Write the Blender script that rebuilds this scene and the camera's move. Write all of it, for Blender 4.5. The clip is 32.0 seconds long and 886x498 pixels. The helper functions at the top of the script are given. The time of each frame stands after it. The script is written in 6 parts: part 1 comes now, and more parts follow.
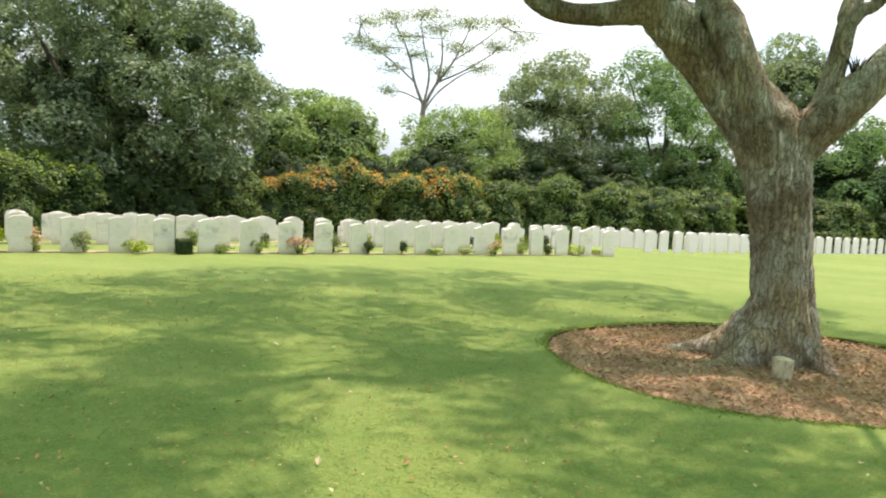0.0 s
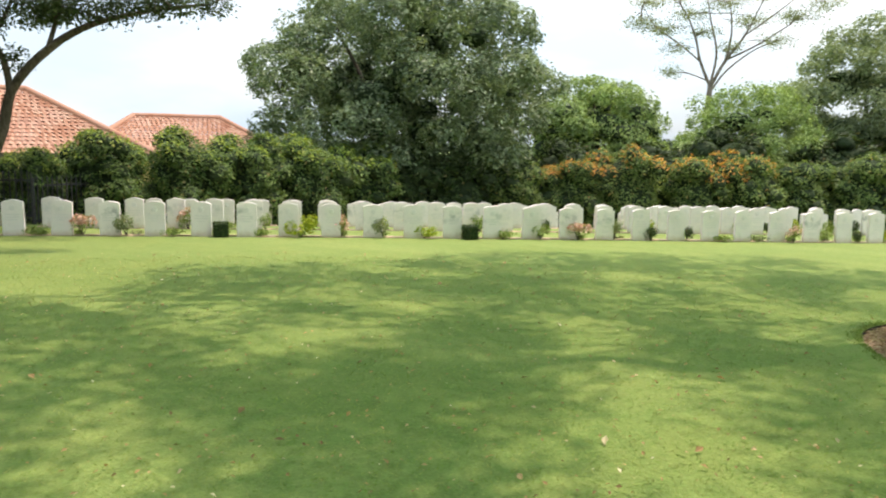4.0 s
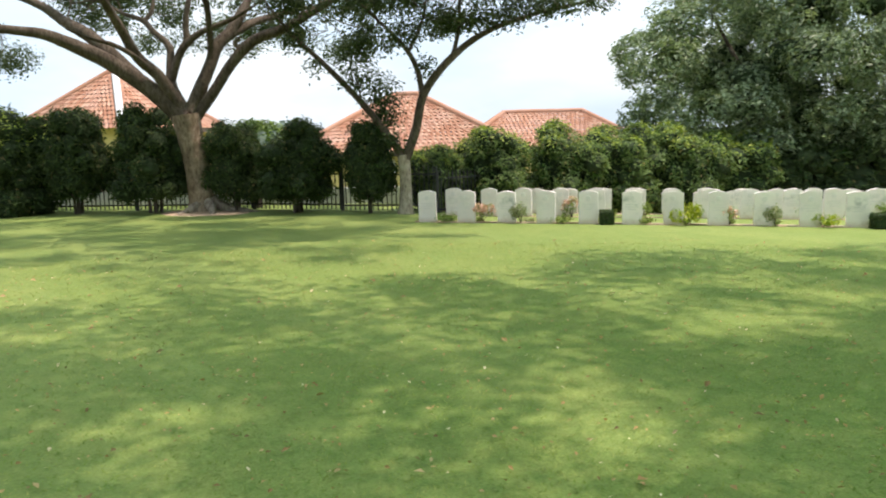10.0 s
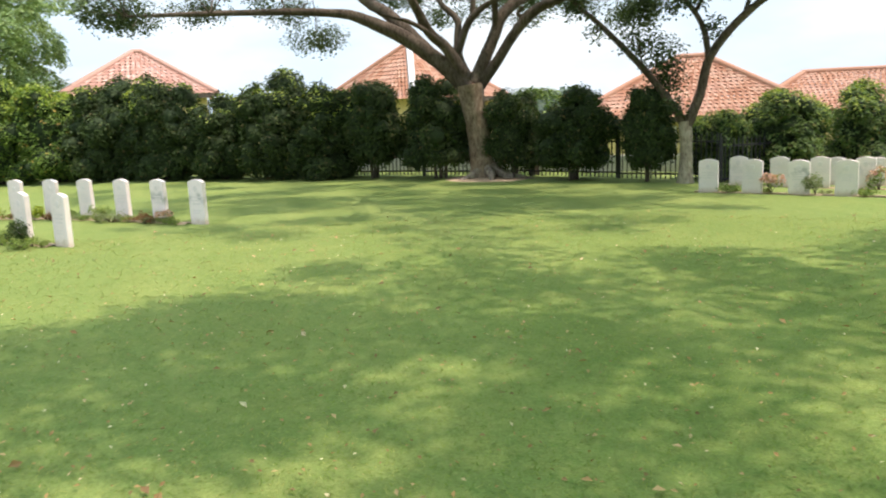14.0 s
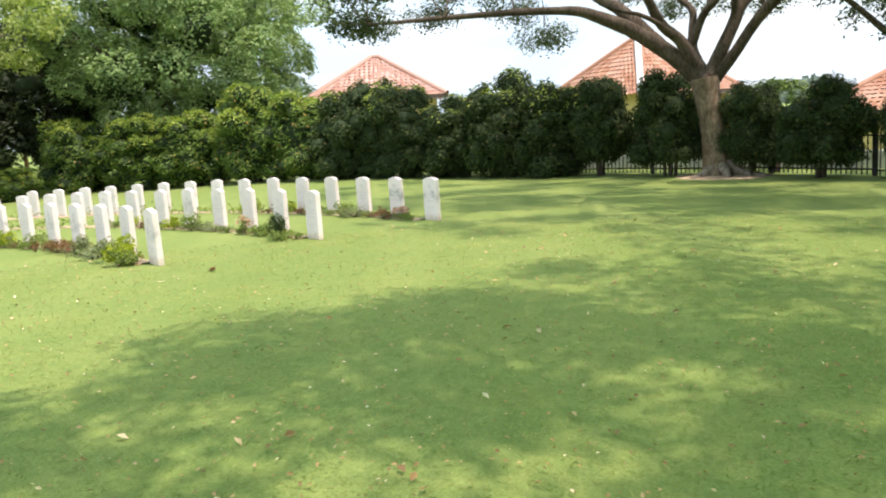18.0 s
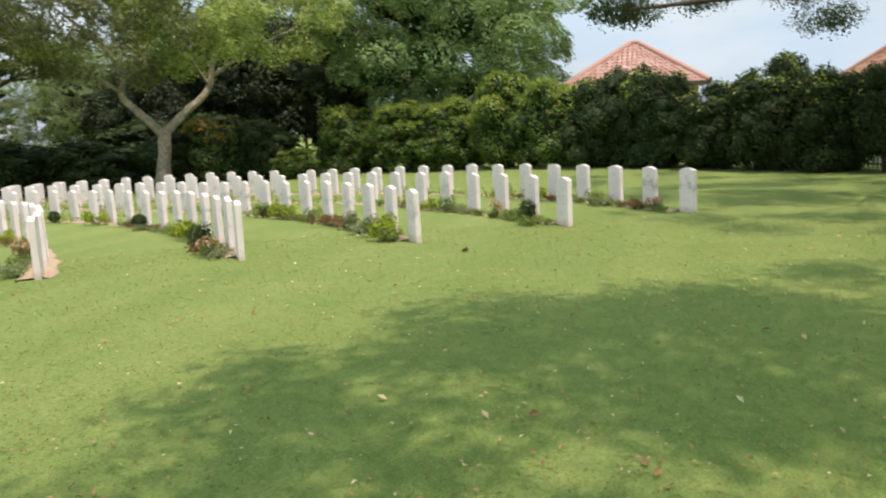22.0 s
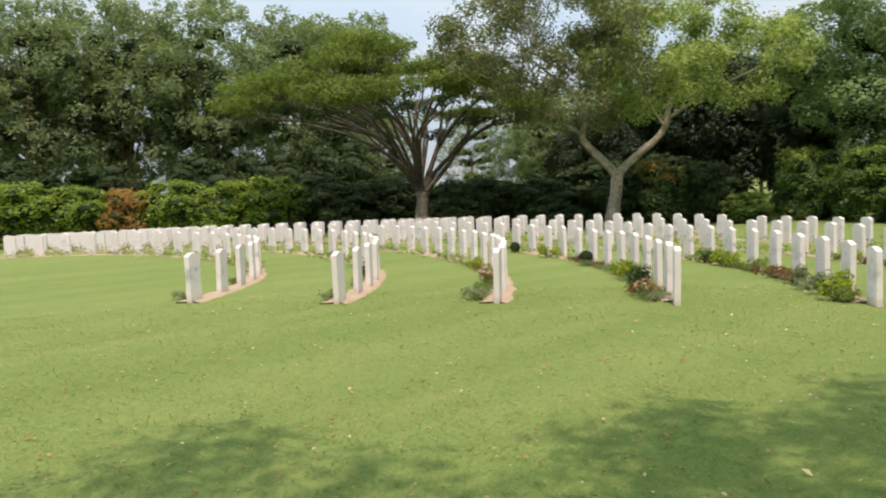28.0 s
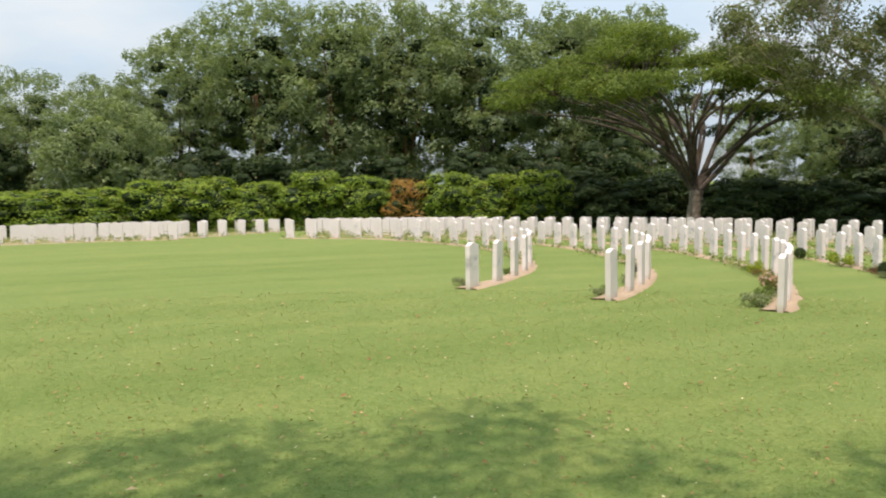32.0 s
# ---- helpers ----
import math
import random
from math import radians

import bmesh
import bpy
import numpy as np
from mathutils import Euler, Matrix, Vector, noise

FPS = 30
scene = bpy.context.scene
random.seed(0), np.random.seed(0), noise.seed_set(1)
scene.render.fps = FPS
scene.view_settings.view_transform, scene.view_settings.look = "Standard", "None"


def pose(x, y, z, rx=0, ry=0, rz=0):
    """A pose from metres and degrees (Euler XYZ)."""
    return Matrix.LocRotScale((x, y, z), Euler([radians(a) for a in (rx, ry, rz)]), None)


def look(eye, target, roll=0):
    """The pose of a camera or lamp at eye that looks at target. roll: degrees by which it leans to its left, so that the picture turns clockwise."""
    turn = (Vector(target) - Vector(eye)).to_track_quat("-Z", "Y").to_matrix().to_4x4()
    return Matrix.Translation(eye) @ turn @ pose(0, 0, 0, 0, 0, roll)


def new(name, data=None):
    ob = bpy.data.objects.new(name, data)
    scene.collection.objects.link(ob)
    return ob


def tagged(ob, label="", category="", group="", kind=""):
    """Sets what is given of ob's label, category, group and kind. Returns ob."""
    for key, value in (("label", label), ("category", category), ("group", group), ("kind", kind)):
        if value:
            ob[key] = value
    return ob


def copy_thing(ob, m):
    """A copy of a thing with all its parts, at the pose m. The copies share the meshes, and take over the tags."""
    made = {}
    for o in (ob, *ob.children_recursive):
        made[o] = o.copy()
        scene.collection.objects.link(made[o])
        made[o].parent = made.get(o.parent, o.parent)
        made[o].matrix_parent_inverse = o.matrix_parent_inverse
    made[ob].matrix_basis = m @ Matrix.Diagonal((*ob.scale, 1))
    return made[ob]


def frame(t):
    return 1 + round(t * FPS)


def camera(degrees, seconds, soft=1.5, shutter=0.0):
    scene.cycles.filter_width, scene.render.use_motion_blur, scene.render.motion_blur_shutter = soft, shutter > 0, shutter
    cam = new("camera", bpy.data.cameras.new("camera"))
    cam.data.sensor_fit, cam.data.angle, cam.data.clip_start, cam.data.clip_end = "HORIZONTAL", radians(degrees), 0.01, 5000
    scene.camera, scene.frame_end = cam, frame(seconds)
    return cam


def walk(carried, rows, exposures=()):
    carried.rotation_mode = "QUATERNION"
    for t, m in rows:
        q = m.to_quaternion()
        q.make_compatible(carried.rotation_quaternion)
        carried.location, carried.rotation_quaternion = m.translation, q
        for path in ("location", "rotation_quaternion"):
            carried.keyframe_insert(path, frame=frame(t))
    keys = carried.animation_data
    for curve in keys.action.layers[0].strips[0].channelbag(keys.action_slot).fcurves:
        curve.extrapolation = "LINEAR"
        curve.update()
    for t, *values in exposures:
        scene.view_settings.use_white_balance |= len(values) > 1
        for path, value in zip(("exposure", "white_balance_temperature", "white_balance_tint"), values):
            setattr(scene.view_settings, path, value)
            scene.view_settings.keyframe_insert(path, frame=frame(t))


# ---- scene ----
cam = camera(58.475, 32.0, soft=2.0, shutter=0.35)
# seconds, eye, yaw, pitch, roll
PATH = [
    (0.0, 0.238, 0.565, 1.643, 5.45, -6.08, -3.15),
    (0.5, 0.229, 0.550, 1.643, 7.41, -6.39, -2.52),
    (1.0, 0.229, 0.555, 1.634, 9.90, -6.36, -2.25),
    (1.5, 0.244, 0.577, 1.637, 12.47, -6.66, -1.74),
    (2.0, 0.226, 0.597, 1.615, 14.50, -6.99, -1.69),
    (2.5, 0.209, 0.617, 1.606, 17.31, -7.21, -1.63),
    (3.0, 0.218, 0.634, 1.598, 20.23, -7.08, -1.99),
    (3.5, 0.219, 0.612, 1.583, 22.84, -7.27, -1.60),
    (5.5, -0.078, 0.573, 1.490, 31.77, -8.02, -0.13),
    (6.0, -0.101, 0.559, 1.486, 33.98, -7.81, -0.01),
    (6.5, -0.183, 0.484, 1.473, 37.01, -7.32, 0.88),
    (7.0, -0.220, 0.414, 1.468, 39.09, -7.39, 1.12),
    (7.5, -0.235, 0.329, 1.482, 41.57, -7.70, 1.13),
    (8.0, -0.257, 0.265, 1.474, 43.49, -7.96, 1.27),
    (8.5, -0.252, 0.216, 1.504, 45.12, -8.26, 1.31),
    (9.0, -0.263, 0.160, 1.505, 46.27, -8.26, 1.31),
    (9.5, -0.274, 0.060, 1.518, 47.82, -8.11, 1.33),
    (10.0, -0.260, -0.138, 1.530, 49.78, -8.12, 1.47),
    (10.5, -0.234, -0.143, 1.545, 52.45, -8.48, 2.23),
    (11.0, -0.181, -0.127, 1.557, 55.27, -9.00, 2.40),
    (11.5, -0.127, -0.119, 1.570, 57.56, -9.21, 2.66),
    (12.0, -0.069, -0.116, 1.584, 59.79, -9.41, 3.12),
    (12.5, -0.084, -0.113, 1.578, 61.91, -9.27, 3.49),
    (13.0, -0.073, -0.110, 1.582, 64.68, -9.37, 3.68),
    (13.5, -0.090, -0.133, 1.582, 66.56, -9.71, 3.42),
    (14.0, -0.124, -0.163, 1.571, 69.59, -9.86, 2.45),
    (14.5, -0.112, -0.190, 1.577, 71.94, -9.98, 2.10),
    (16.5, -0.055, -0.298, 1.606, 79.93, -10.44, 1.83),
    (17.0, -0.066, -0.312, 1.614, 81.84, -9.87, 2.23),
    (17.5, -0.081, -0.317, 1.610, 83.66, -9.43, 3.05),
    (18.0, -0.100, -0.318, 1.599, 85.33, -9.22, 3.68),
    (18.5, -0.131, -0.312, 1.589, 87.52, -9.39, 3.77),
    (19.0, -0.105, -0.329, 1.590, 89.58, -9.16, 3.52),
    (19.5, -0.093, -0.340, 1.591, 91.98, -8.98, 2.77),
    (20.0, -0.080, -0.330, 1.590, 93.90, -8.32, 3.04),
    (20.5, -0.095, -0.328, 1.592, 96.74, -7.85, 3.54),
    (21.0, -0.096, -0.333, 1.583, 98.70, -8.53, 3.48),
    (21.5, -0.080, -0.361, 1.584, 101.10, -8.81, 2.75),
    (22.0, -0.062, -0.367, 1.593, 103.27, -9.03, 3.14),
    (22.1, -0.098, -0.016, 1.664, 105.27, -7.72, 1.92),
    (22.5, -0.046, -0.086, 1.671, 106.25, -7.09, 1.93),
    (23.0, -0.047, -0.121, 1.666, 108.65, -6.85, 2.03),
    (23.5, -0.038, -0.135, 1.679, 110.91, -6.49, 2.06),
    (24.0, -0.012, -0.143, 1.675, 113.35, -6.01, 2.42),
    (24.5, 0.010, -0.165, 1.684, 115.78, -5.50, 2.56),
    (25.0, -0.033, -0.199, 1.677, 118.94, -5.17, 2.49),
    (25.5, -0.038, -0.174, 1.675, 121.77, -5.06, 2.77),
    (27.5, 0.123, -0.130, 1.706, 131.73, -4.93, 2.00),
    (28.0, 0.122, -0.186, 1.703, 134.95, -4.83, 1.94),
    (28.5, 0.161, -0.191, 1.703, 137.63, -4.77, 1.77),
    (29.0, 0.201, -0.186, 1.699, 140.31, -5.15, 1.25),
    (29.5, 0.254, -0.176, 1.711, 142.48, -4.92, 1.55),
    (30.0, 0.298, -0.162, 1.722, 144.66, -4.88, 1.34),
    (30.5, 0.346, -0.180, 1.718, 146.71, -5.07, 1.23),
    (31.0, 0.382, -0.165, 1.723, 149.02, -5.16, 1.05),
    (31.5, 0.407, -0.111, 1.740, 151.53, -4.96, 0.49),
    (32.0, 0.430, -0.078, 1.743, 153.94, -4.82, 0.52),
]
walk(cam, [(t, pose(x, y, z, 90 + pitch, roll, yaw)) for t, x, y, z, yaw, pitch, roll in PATH],
     exposures=[(t, e, k, 12) for t, e, k in ((0.0, 1.17, 7000), (5.0, 1.06, 6850), (13.0, 1.06, 6750), (17.0, 1.17, 6750), (19.5, 1.17, 6700), (22.0, 0.60, 6750), (22.1, 0.42, 6800), (32.0, 0.47, 6850))])

# ---- light: hazy bright tropical sky, high sun ----
SUN_EL, SUN_DIR = radians(70), Vector((0.66, 0.75, 0)).normalized()
world = bpy.data.worlds.new("sky")
scene.world = world
world.use_nodes = True
wn, wl = world.node_tree.nodes, world.node_tree.links
wn.clear()
sky = wn.new("ShaderNodeTexSky")
sky.sky_type, sky.sun_disc = "NISHITA", False
sky.sun_elevation, sky.sun_rotation = SUN_EL, math.atan2(SUN_DIR.x, SUN_DIR.y)
sky.air_density, sky.dust_density = 1.2, 3.0
bg_sky, bg_cloud = wn.new("ShaderNodeBackground"), wn.new("ShaderNodeBackground")
bg_sky.inputs["Strength"].default_value = 0.11
coord, mapping = wn.new("ShaderNodeTexCoord"), wn.new("ShaderNodeMapping")
mapping.inputs["Scale"].default_value = (1.0, 1.0, 3.0)
cloud = wn.new("ShaderNodeTexNoise")
cloud.inputs["Scale"].default_value, cloud.inputs["Detail"].default_value = 2.2, 5.0
ramp = wn.new("ShaderNodeValToRGB")
ramp.color_ramp.elements[0].position, ramp.color_ramp.elements[0].color = 0.32, (0.62, 0.62, 0.62, 1)
ramp.color_ramp.elements[1].position, ramp.color_ramp.elements[1].color = 0.62, (0.97, 0.97, 0.97, 1)
sky_mix, w_out = wn.new("ShaderNodeMixShader"), wn.new("ShaderNodeOutputWorld")
wl.new(coord.outputs["Generated"], mapping.inputs["Vector"])
wl.new(mapping.outputs["Vector"], cloud.inputs["Vector"])
wl.new(cloud.outputs["Fac"], ramp.inputs["Fac"])
wl.new(sky.outputs["Color"], bg_sky.inputs["Color"])
wl.new(ramp.outputs["Color"], sky_mix.inputs["Fac"])
up, lift = wn.new("ShaderNodeSeparateXYZ"), wn.new("ShaderNodeMath")
lift.operation, lift.use_clamp = "MULTIPLY_ADD", False
lift.inputs[1].default_value, lift.inputs[2].default_value = 0.60, 0.61
wl.new(coord.outputs["Generated"], up.inputs["Vector"])
wl.new(up.outputs["Z"], lift.inputs[0])
wl.new(lift.outputs["Value"], bg_cloud.inputs["Strength"])
veil = wn.new("ShaderNodeTexNoise")
veil.inputs["Scale"].default_value, veil.inputs["Detail"].default_value = 3.4, 6.0
tint = wn.new("ShaderNodeValToRGB")
tint.color_ramp.elements[0].position, tint.color_ramp.elements[0].color = 0.42, (0.65, 0.815, 0.99, 1)
tint.color_ramp.elements[1].position, tint.color_ramp.elements[1].color = 0.60, (0.82, 0.91, 0.99, 1)
wl.new(mapping.outputs["Vector"], veil.inputs["Vector"])
wl.new(veil.outputs["Fac"], tint.inputs["Fac"])
wl.new(tint.outputs["Color"], bg_cloud.inputs["Color"])
wl.new(bg_sky.outputs["Background"], sky_mix.inputs[1])
wl.new(bg_cloud.outputs["Background"], sky_mix.inputs[2])
wl.new(sky_mix.outputs["Shader"], w_out.inputs["Surface"])
sun = new("sun", bpy.data.lights.new("sun", "SUN"))
sun.data.energy, sun.data.angle, sun.data.color = 2.80, radians(1.1), (1.0, 0.855, 0.80)
sun.matrix_basis = look(SUN_DIR * 40 * math.cos(SUN_EL) + Vector((0, 0, 40 * math.sin(SUN_EL))), (0, 0, 0))


# ---- materials ----
def principled(name, rough=0.8, spec=0.3, metal=0.0):
    m = bpy.data.materials.new(name)
    m.use_nodes = True
    n, l = m.node_tree.nodes, m.node_tree.links
    b = n["Principled BSDF"]
    b.inputs["Roughness"].default_value, b.inputs["Metallic"].default_value = rough, metal
    b.inputs["Specular IOR Level"].default_value = spec
    return m, n, l, b


def noise_node(n, l, scale, detail=4.0, vec=None, rough=0.55):
    t = n.new("ShaderNodeTexNoise")
    t.inputs["Scale"].default_value, t.inputs["Detail"].default_value = scale, detail
    t.inputs["Roughness"].default_value = rough
    if vec is not None:
        l.new(vec, t.inputs["Vector"])
    return t


def ramp_node(n, l, fac, stops):
    r = n.new("ShaderNodeValToRGB")
    e = r.color_ramp.elements
    while len(e) < len(stops):
        e.new(0.5)
    for k, (p, c) in enumerate(stops):
        e[k].position, e[k].color = p, (*c, 1)
    l.new(fac, r.inputs["Fac"])
    return r


def mix_node(n, l, fac, a, b, kind="MIX"):
    m = n.new("ShaderNodeMix")
    m.data_type, m.blend_type = "RGBA", kind
    for sock, v in ((m.inputs["Factor"], fac), (m.inputs["A"], a), (m.inputs["B"], b)):
        if isinstance(v, (int, float)):
            sock.default_value = v
        elif isinstance(v, tuple):
            sock.default_value = (*v, 1)
        else:
            l.new(v, sock)
    return m.outputs["Result"]


def bump_node(n, l, b, height, strength, dist):
    k = n.new("ShaderNodeBump")
    k.inputs["Strength"].default_value, k.inputs["Distance"].default_value = strength, dist
    l.new(height, k.inputs["Height"])
    l.new(k.outputs["Normal"], b.inputs["Normal"])


def place(n):
    return n.new("ShaderNodeTexCoord").outputs["Object"]


def plain(name, c1, c2, scale=6.0, rough=0.8, spec=0.3, bump=0.3, dist=0.01, fine=60.0, metal=0.0):
    m, n, l, b = principled(name, rough, spec, metal)
    v = place(n)
    a, d = noise_node(n, l, scale, 4, v), noise_node(n, l, fine, 3, v)
    col = mix_node(n, l, a.outputs["Fac"], c1, c2)
    col = mix_node(n, l, 0.25, col, ramp_node(n, l, d.outputs["Fac"], [(0.3, (0.3, 0.3, 0.3)), (0.7, (1, 1, 1))]).outputs["Color"], "MULTIPLY")
    l.new(col, b.inputs["Base Color"])
    bump_node(n, l, b, d.outputs["Fac"], bump, dist)
    return m


def leaf_material(name, stops, rough=0.6, through_light=0.38, spec=0.22):
    """Each leaf takes its own tone from the stops; light passes through it in part."""
    m, n, l, b = principled(name, rough, spec)
    g = n.new("ShaderNodeNewGeometry")
    r = ramp_node(n, l, g.outputs["Random Per Island"], stops)
    big = noise_node(n, l, 0.55, 3, place(n))
    var = ramp_node(n, l, big.outputs["Fac"], [(0.3, (0.72, 0.75, 0.7)), (0.7, (1.15, 1.12, 1.0))])
    col = mix_node(n, l, 1.0, r.outputs["Color"], var.outputs["Color"], "MULTIPLY")
    l.new(col, b.inputs["Base Color"])
    tr = n.new("ShaderNodeBsdfTranslucent")
    warm = mix_node(n, l, 1.0, col, (1.15, 1.2, 0.6), "MULTIPLY")
    l.new(warm, tr.inputs["Color"])
    ms = n.new("ShaderNodeMixShader")
    ms.inputs["Fac"].default_value = through_light
    l.new(b.outputs["BSDF"], ms.inputs[1])
    l.new(tr.outputs["BSDF"], ms.inputs[2])
    l.new(ms.outputs["Shader"], n["Material Output"].inputs["Surface"])
    return m


def bark_material(name, c1, c2, c3, scale=9.0, dist=0.03):
    m, n, l, b = principled(name, 0.9, 0.15)
    v = place(n)
    mp = n.new("ShaderNodeMapping")
    mp.inputs["Scale"].default_value = (1, 1, 0.4)
    l.new(v, mp.inputs["Vector"])
    furrow = noise_node(n, l, scale * 2.2, 6, mp.outputs["Vector"], 0.65)
    patch = noise_node(n, l, 1.7, 5, v)
    moss = noise_node(n, l, 3.1, 4, v)
    col = mix_node(n, l, ramp_node(n, l, patch.outputs["Fac"], [(0.38, (0, 0, 0)), (0.62, (1, 1, 1))]).outputs["Color"], c1, c2)
    col = mix_node(n, l, ramp_node(n, l, moss.outputs["Fac"], [(0.5, (0, 0, 0)), (0.72, (0.7, 0.7, 0.7))]).outputs["Color"], col, c3)
    col = mix_node(n, l, 0.85, col, ramp_node(n, l, furrow.outputs["Fac"], [(0.36, (0.42, 0.38, 0.34)), (0.56, (1, 1, 1))]).outputs["Color"], "MULTIPLY")
    l.new(col, b.inputs["Base Color"])
    bump_node(n, l, b, furrow.outputs["Fac"], 0.9, dist)
    return m


def plated_bark(name, c1, c2, c3, scale=20.0):
    """Long narrow plates of bark with soft fissures between them, brown and grey in patches."""
    m, n, l, b = principled(name, 0.92, 0.12)
    v = place(n)
    warp = noise_node(n, l, 7.0, 5, v)
    add = n.new("ShaderNodeVectorMath")
    add.operation = "MULTIPLY_ADD"
    add.inputs[1].default_value = (0.13, 0.13, 0.5)
    l.new(warp.outputs["Color"], add.inputs[0])
    l.new(v, add.inputs[2])
    mp = n.new("ShaderNodeMapping")
    mp.inputs["Scale"].default_value = (1, 1, 0.085)
    l.new(add.outputs["Vector"], mp.inputs["Vector"])
    cells = n.new("ShaderNodeTexVoronoi")
    cells.feature = "DISTANCE_TO_EDGE"
    cells.inputs["Scale"].default_value = scale
    l.new(mp.outputs["Vector"], cells.inputs["Vector"])
    furrow = noise_node(n, l, scale * 1.1, 8, mp.outputs["Vector"], 0.75)
    cross = noise_node(n, l, 9.0, 6, v, 0.7)
    patch, grit = noise_node(n, l, 1.7, 6, v, 0.65), noise_node(n, l, 60, 4, v)
    col = mix_node(n, l, ramp_node(n, l, patch.outputs["Fac"], [(0.40, (0, 0, 0)), (0.56, (1, 1, 1))]).outputs["Color"], c1, c2)
    col = mix_node(n, l, ramp_node(n, l, noise_node(n, l, 1.3, 7, v, 0.7).outputs["Fac"], [(0.48, (0, 0, 0)), (0.58, (0.85, 0.85, 0.85))]).outputs["Color"], col, c3)
    crack = ramp_node(n, l, cells.outputs["Distance"], [(0.0, (0.26, 0.22, 0.18)), (0.05, (0.72, 0.70, 0.67)), (0.16, (1.0, 1.0, 1.0))])
    streak = ramp_node(n, l, furrow.outputs["Fac"], [(0.34, (0.62, 0.59, 0.55)), (0.56, (1.08, 1.08, 1.08))])
    flake = ramp_node(n, l, cross.outputs["Fac"], [(0.36, (0.74, 0.72, 0.69)), (0.58, (1.06, 1.06, 1.06))])
    relief = mix_node(n, l, 1.0, crack.outputs["Color"], streak.outputs["Color"], "MULTIPLY")
    relief = mix_node(n, l, 0.8, relief, flake.outputs["Color"], "MULTIPLY")
    col = mix_node(n, l, 0.78, col, relief, "MULTIPLY")
    col = mix_node(n, l, 0.35, col, ramp_node(n, l, grit.outputs["Fac"], [(0.3, (0.6, 0.6, 0.6)), (0.65, (1.1, 1.1, 1.1))]).outputs["Color"], "MULTIPLY")
    l.new(col, b.inputs["Base Color"])
    bump_node(n, l, b, relief, 1.0, 0.05)
    return m


def lawn_material():
    m, n, l, b = principled("lawn_grass", 0.9, 0.08)
    v = place(n)
    big, mid, fine = noise_node(n, l, 0.16, 4, v), noise_node(n, l, 1.3, 5, v), noise_node(n, l, 55.0, 5, v, 0.75)
    tuft, clump = noise_node(n, l, 7.0, 5, v, 0.7), noise_node(n, l, 22.0, 4, v, 0.65)
    col = mix_node(n, l, big.outputs["Fac"], (0.156, 0.218, 0.063), (0.199, 0.249, 0.079))
    col = mix_node(n, l, ramp_node(n, l, mid.outputs["Fac"], [(0.42, (0, 0, 0)), (0.70, (0.42, 0.42, 0.42))]).outputs["Color"], col, (0.245, 0.270, 0.084))
    col = mix_node(n, l, ramp_node(n, l, tuft.outputs["Fac"], [(0.46, (0, 0, 0)), (0.68, (0.45, 0.45, 0.45))]).outputs["Color"], col, (0.115, 0.187, 0.050))
    col = mix_node(n, l, ramp_node(n, l, clump.outputs["Fac"], [(0.50, (0, 0, 0)), (0.70, (0.6, 0.6, 0.6))]).outputs["Color"], col, (0.263, 0.306, 0.098))
    col = mix_node(n, l, 0.58, col, ramp_node(n, l, fine.outputs["Fac"], [(0.3, (0.5, 0.55, 0.45)), (0.62, (1.2, 1.2, 1.15))]).outputs["Color"], "MULTIPLY")
    # faint tracks left by the mower
    mow = n.new("ShaderNodeMapping")
    mow.inputs["Rotation"].default_value, mow.inputs["Scale"].default_value = (0, 0, 0.85), (0.07, 0.8, 1)
    l.new(v, mow.inputs["Vector"])
    track = noise_node(n, l, 1.0, 3, mow.outputs["Vector"])
    col = mix_node(n, l, 1.0, col, ramp_node(n, l, track.outputs["Fac"], [(0.38, (0.90, 0.93, 0.88)), (0.62, (1.06, 1.04, 1.06))]).outputs["Color"], "MULTIPLY")
    l.new(col, b.inputs["Base Color"])
    bump_node(n, l, b, fine.outputs["Fac"], 0.5, 0.03)
    return m


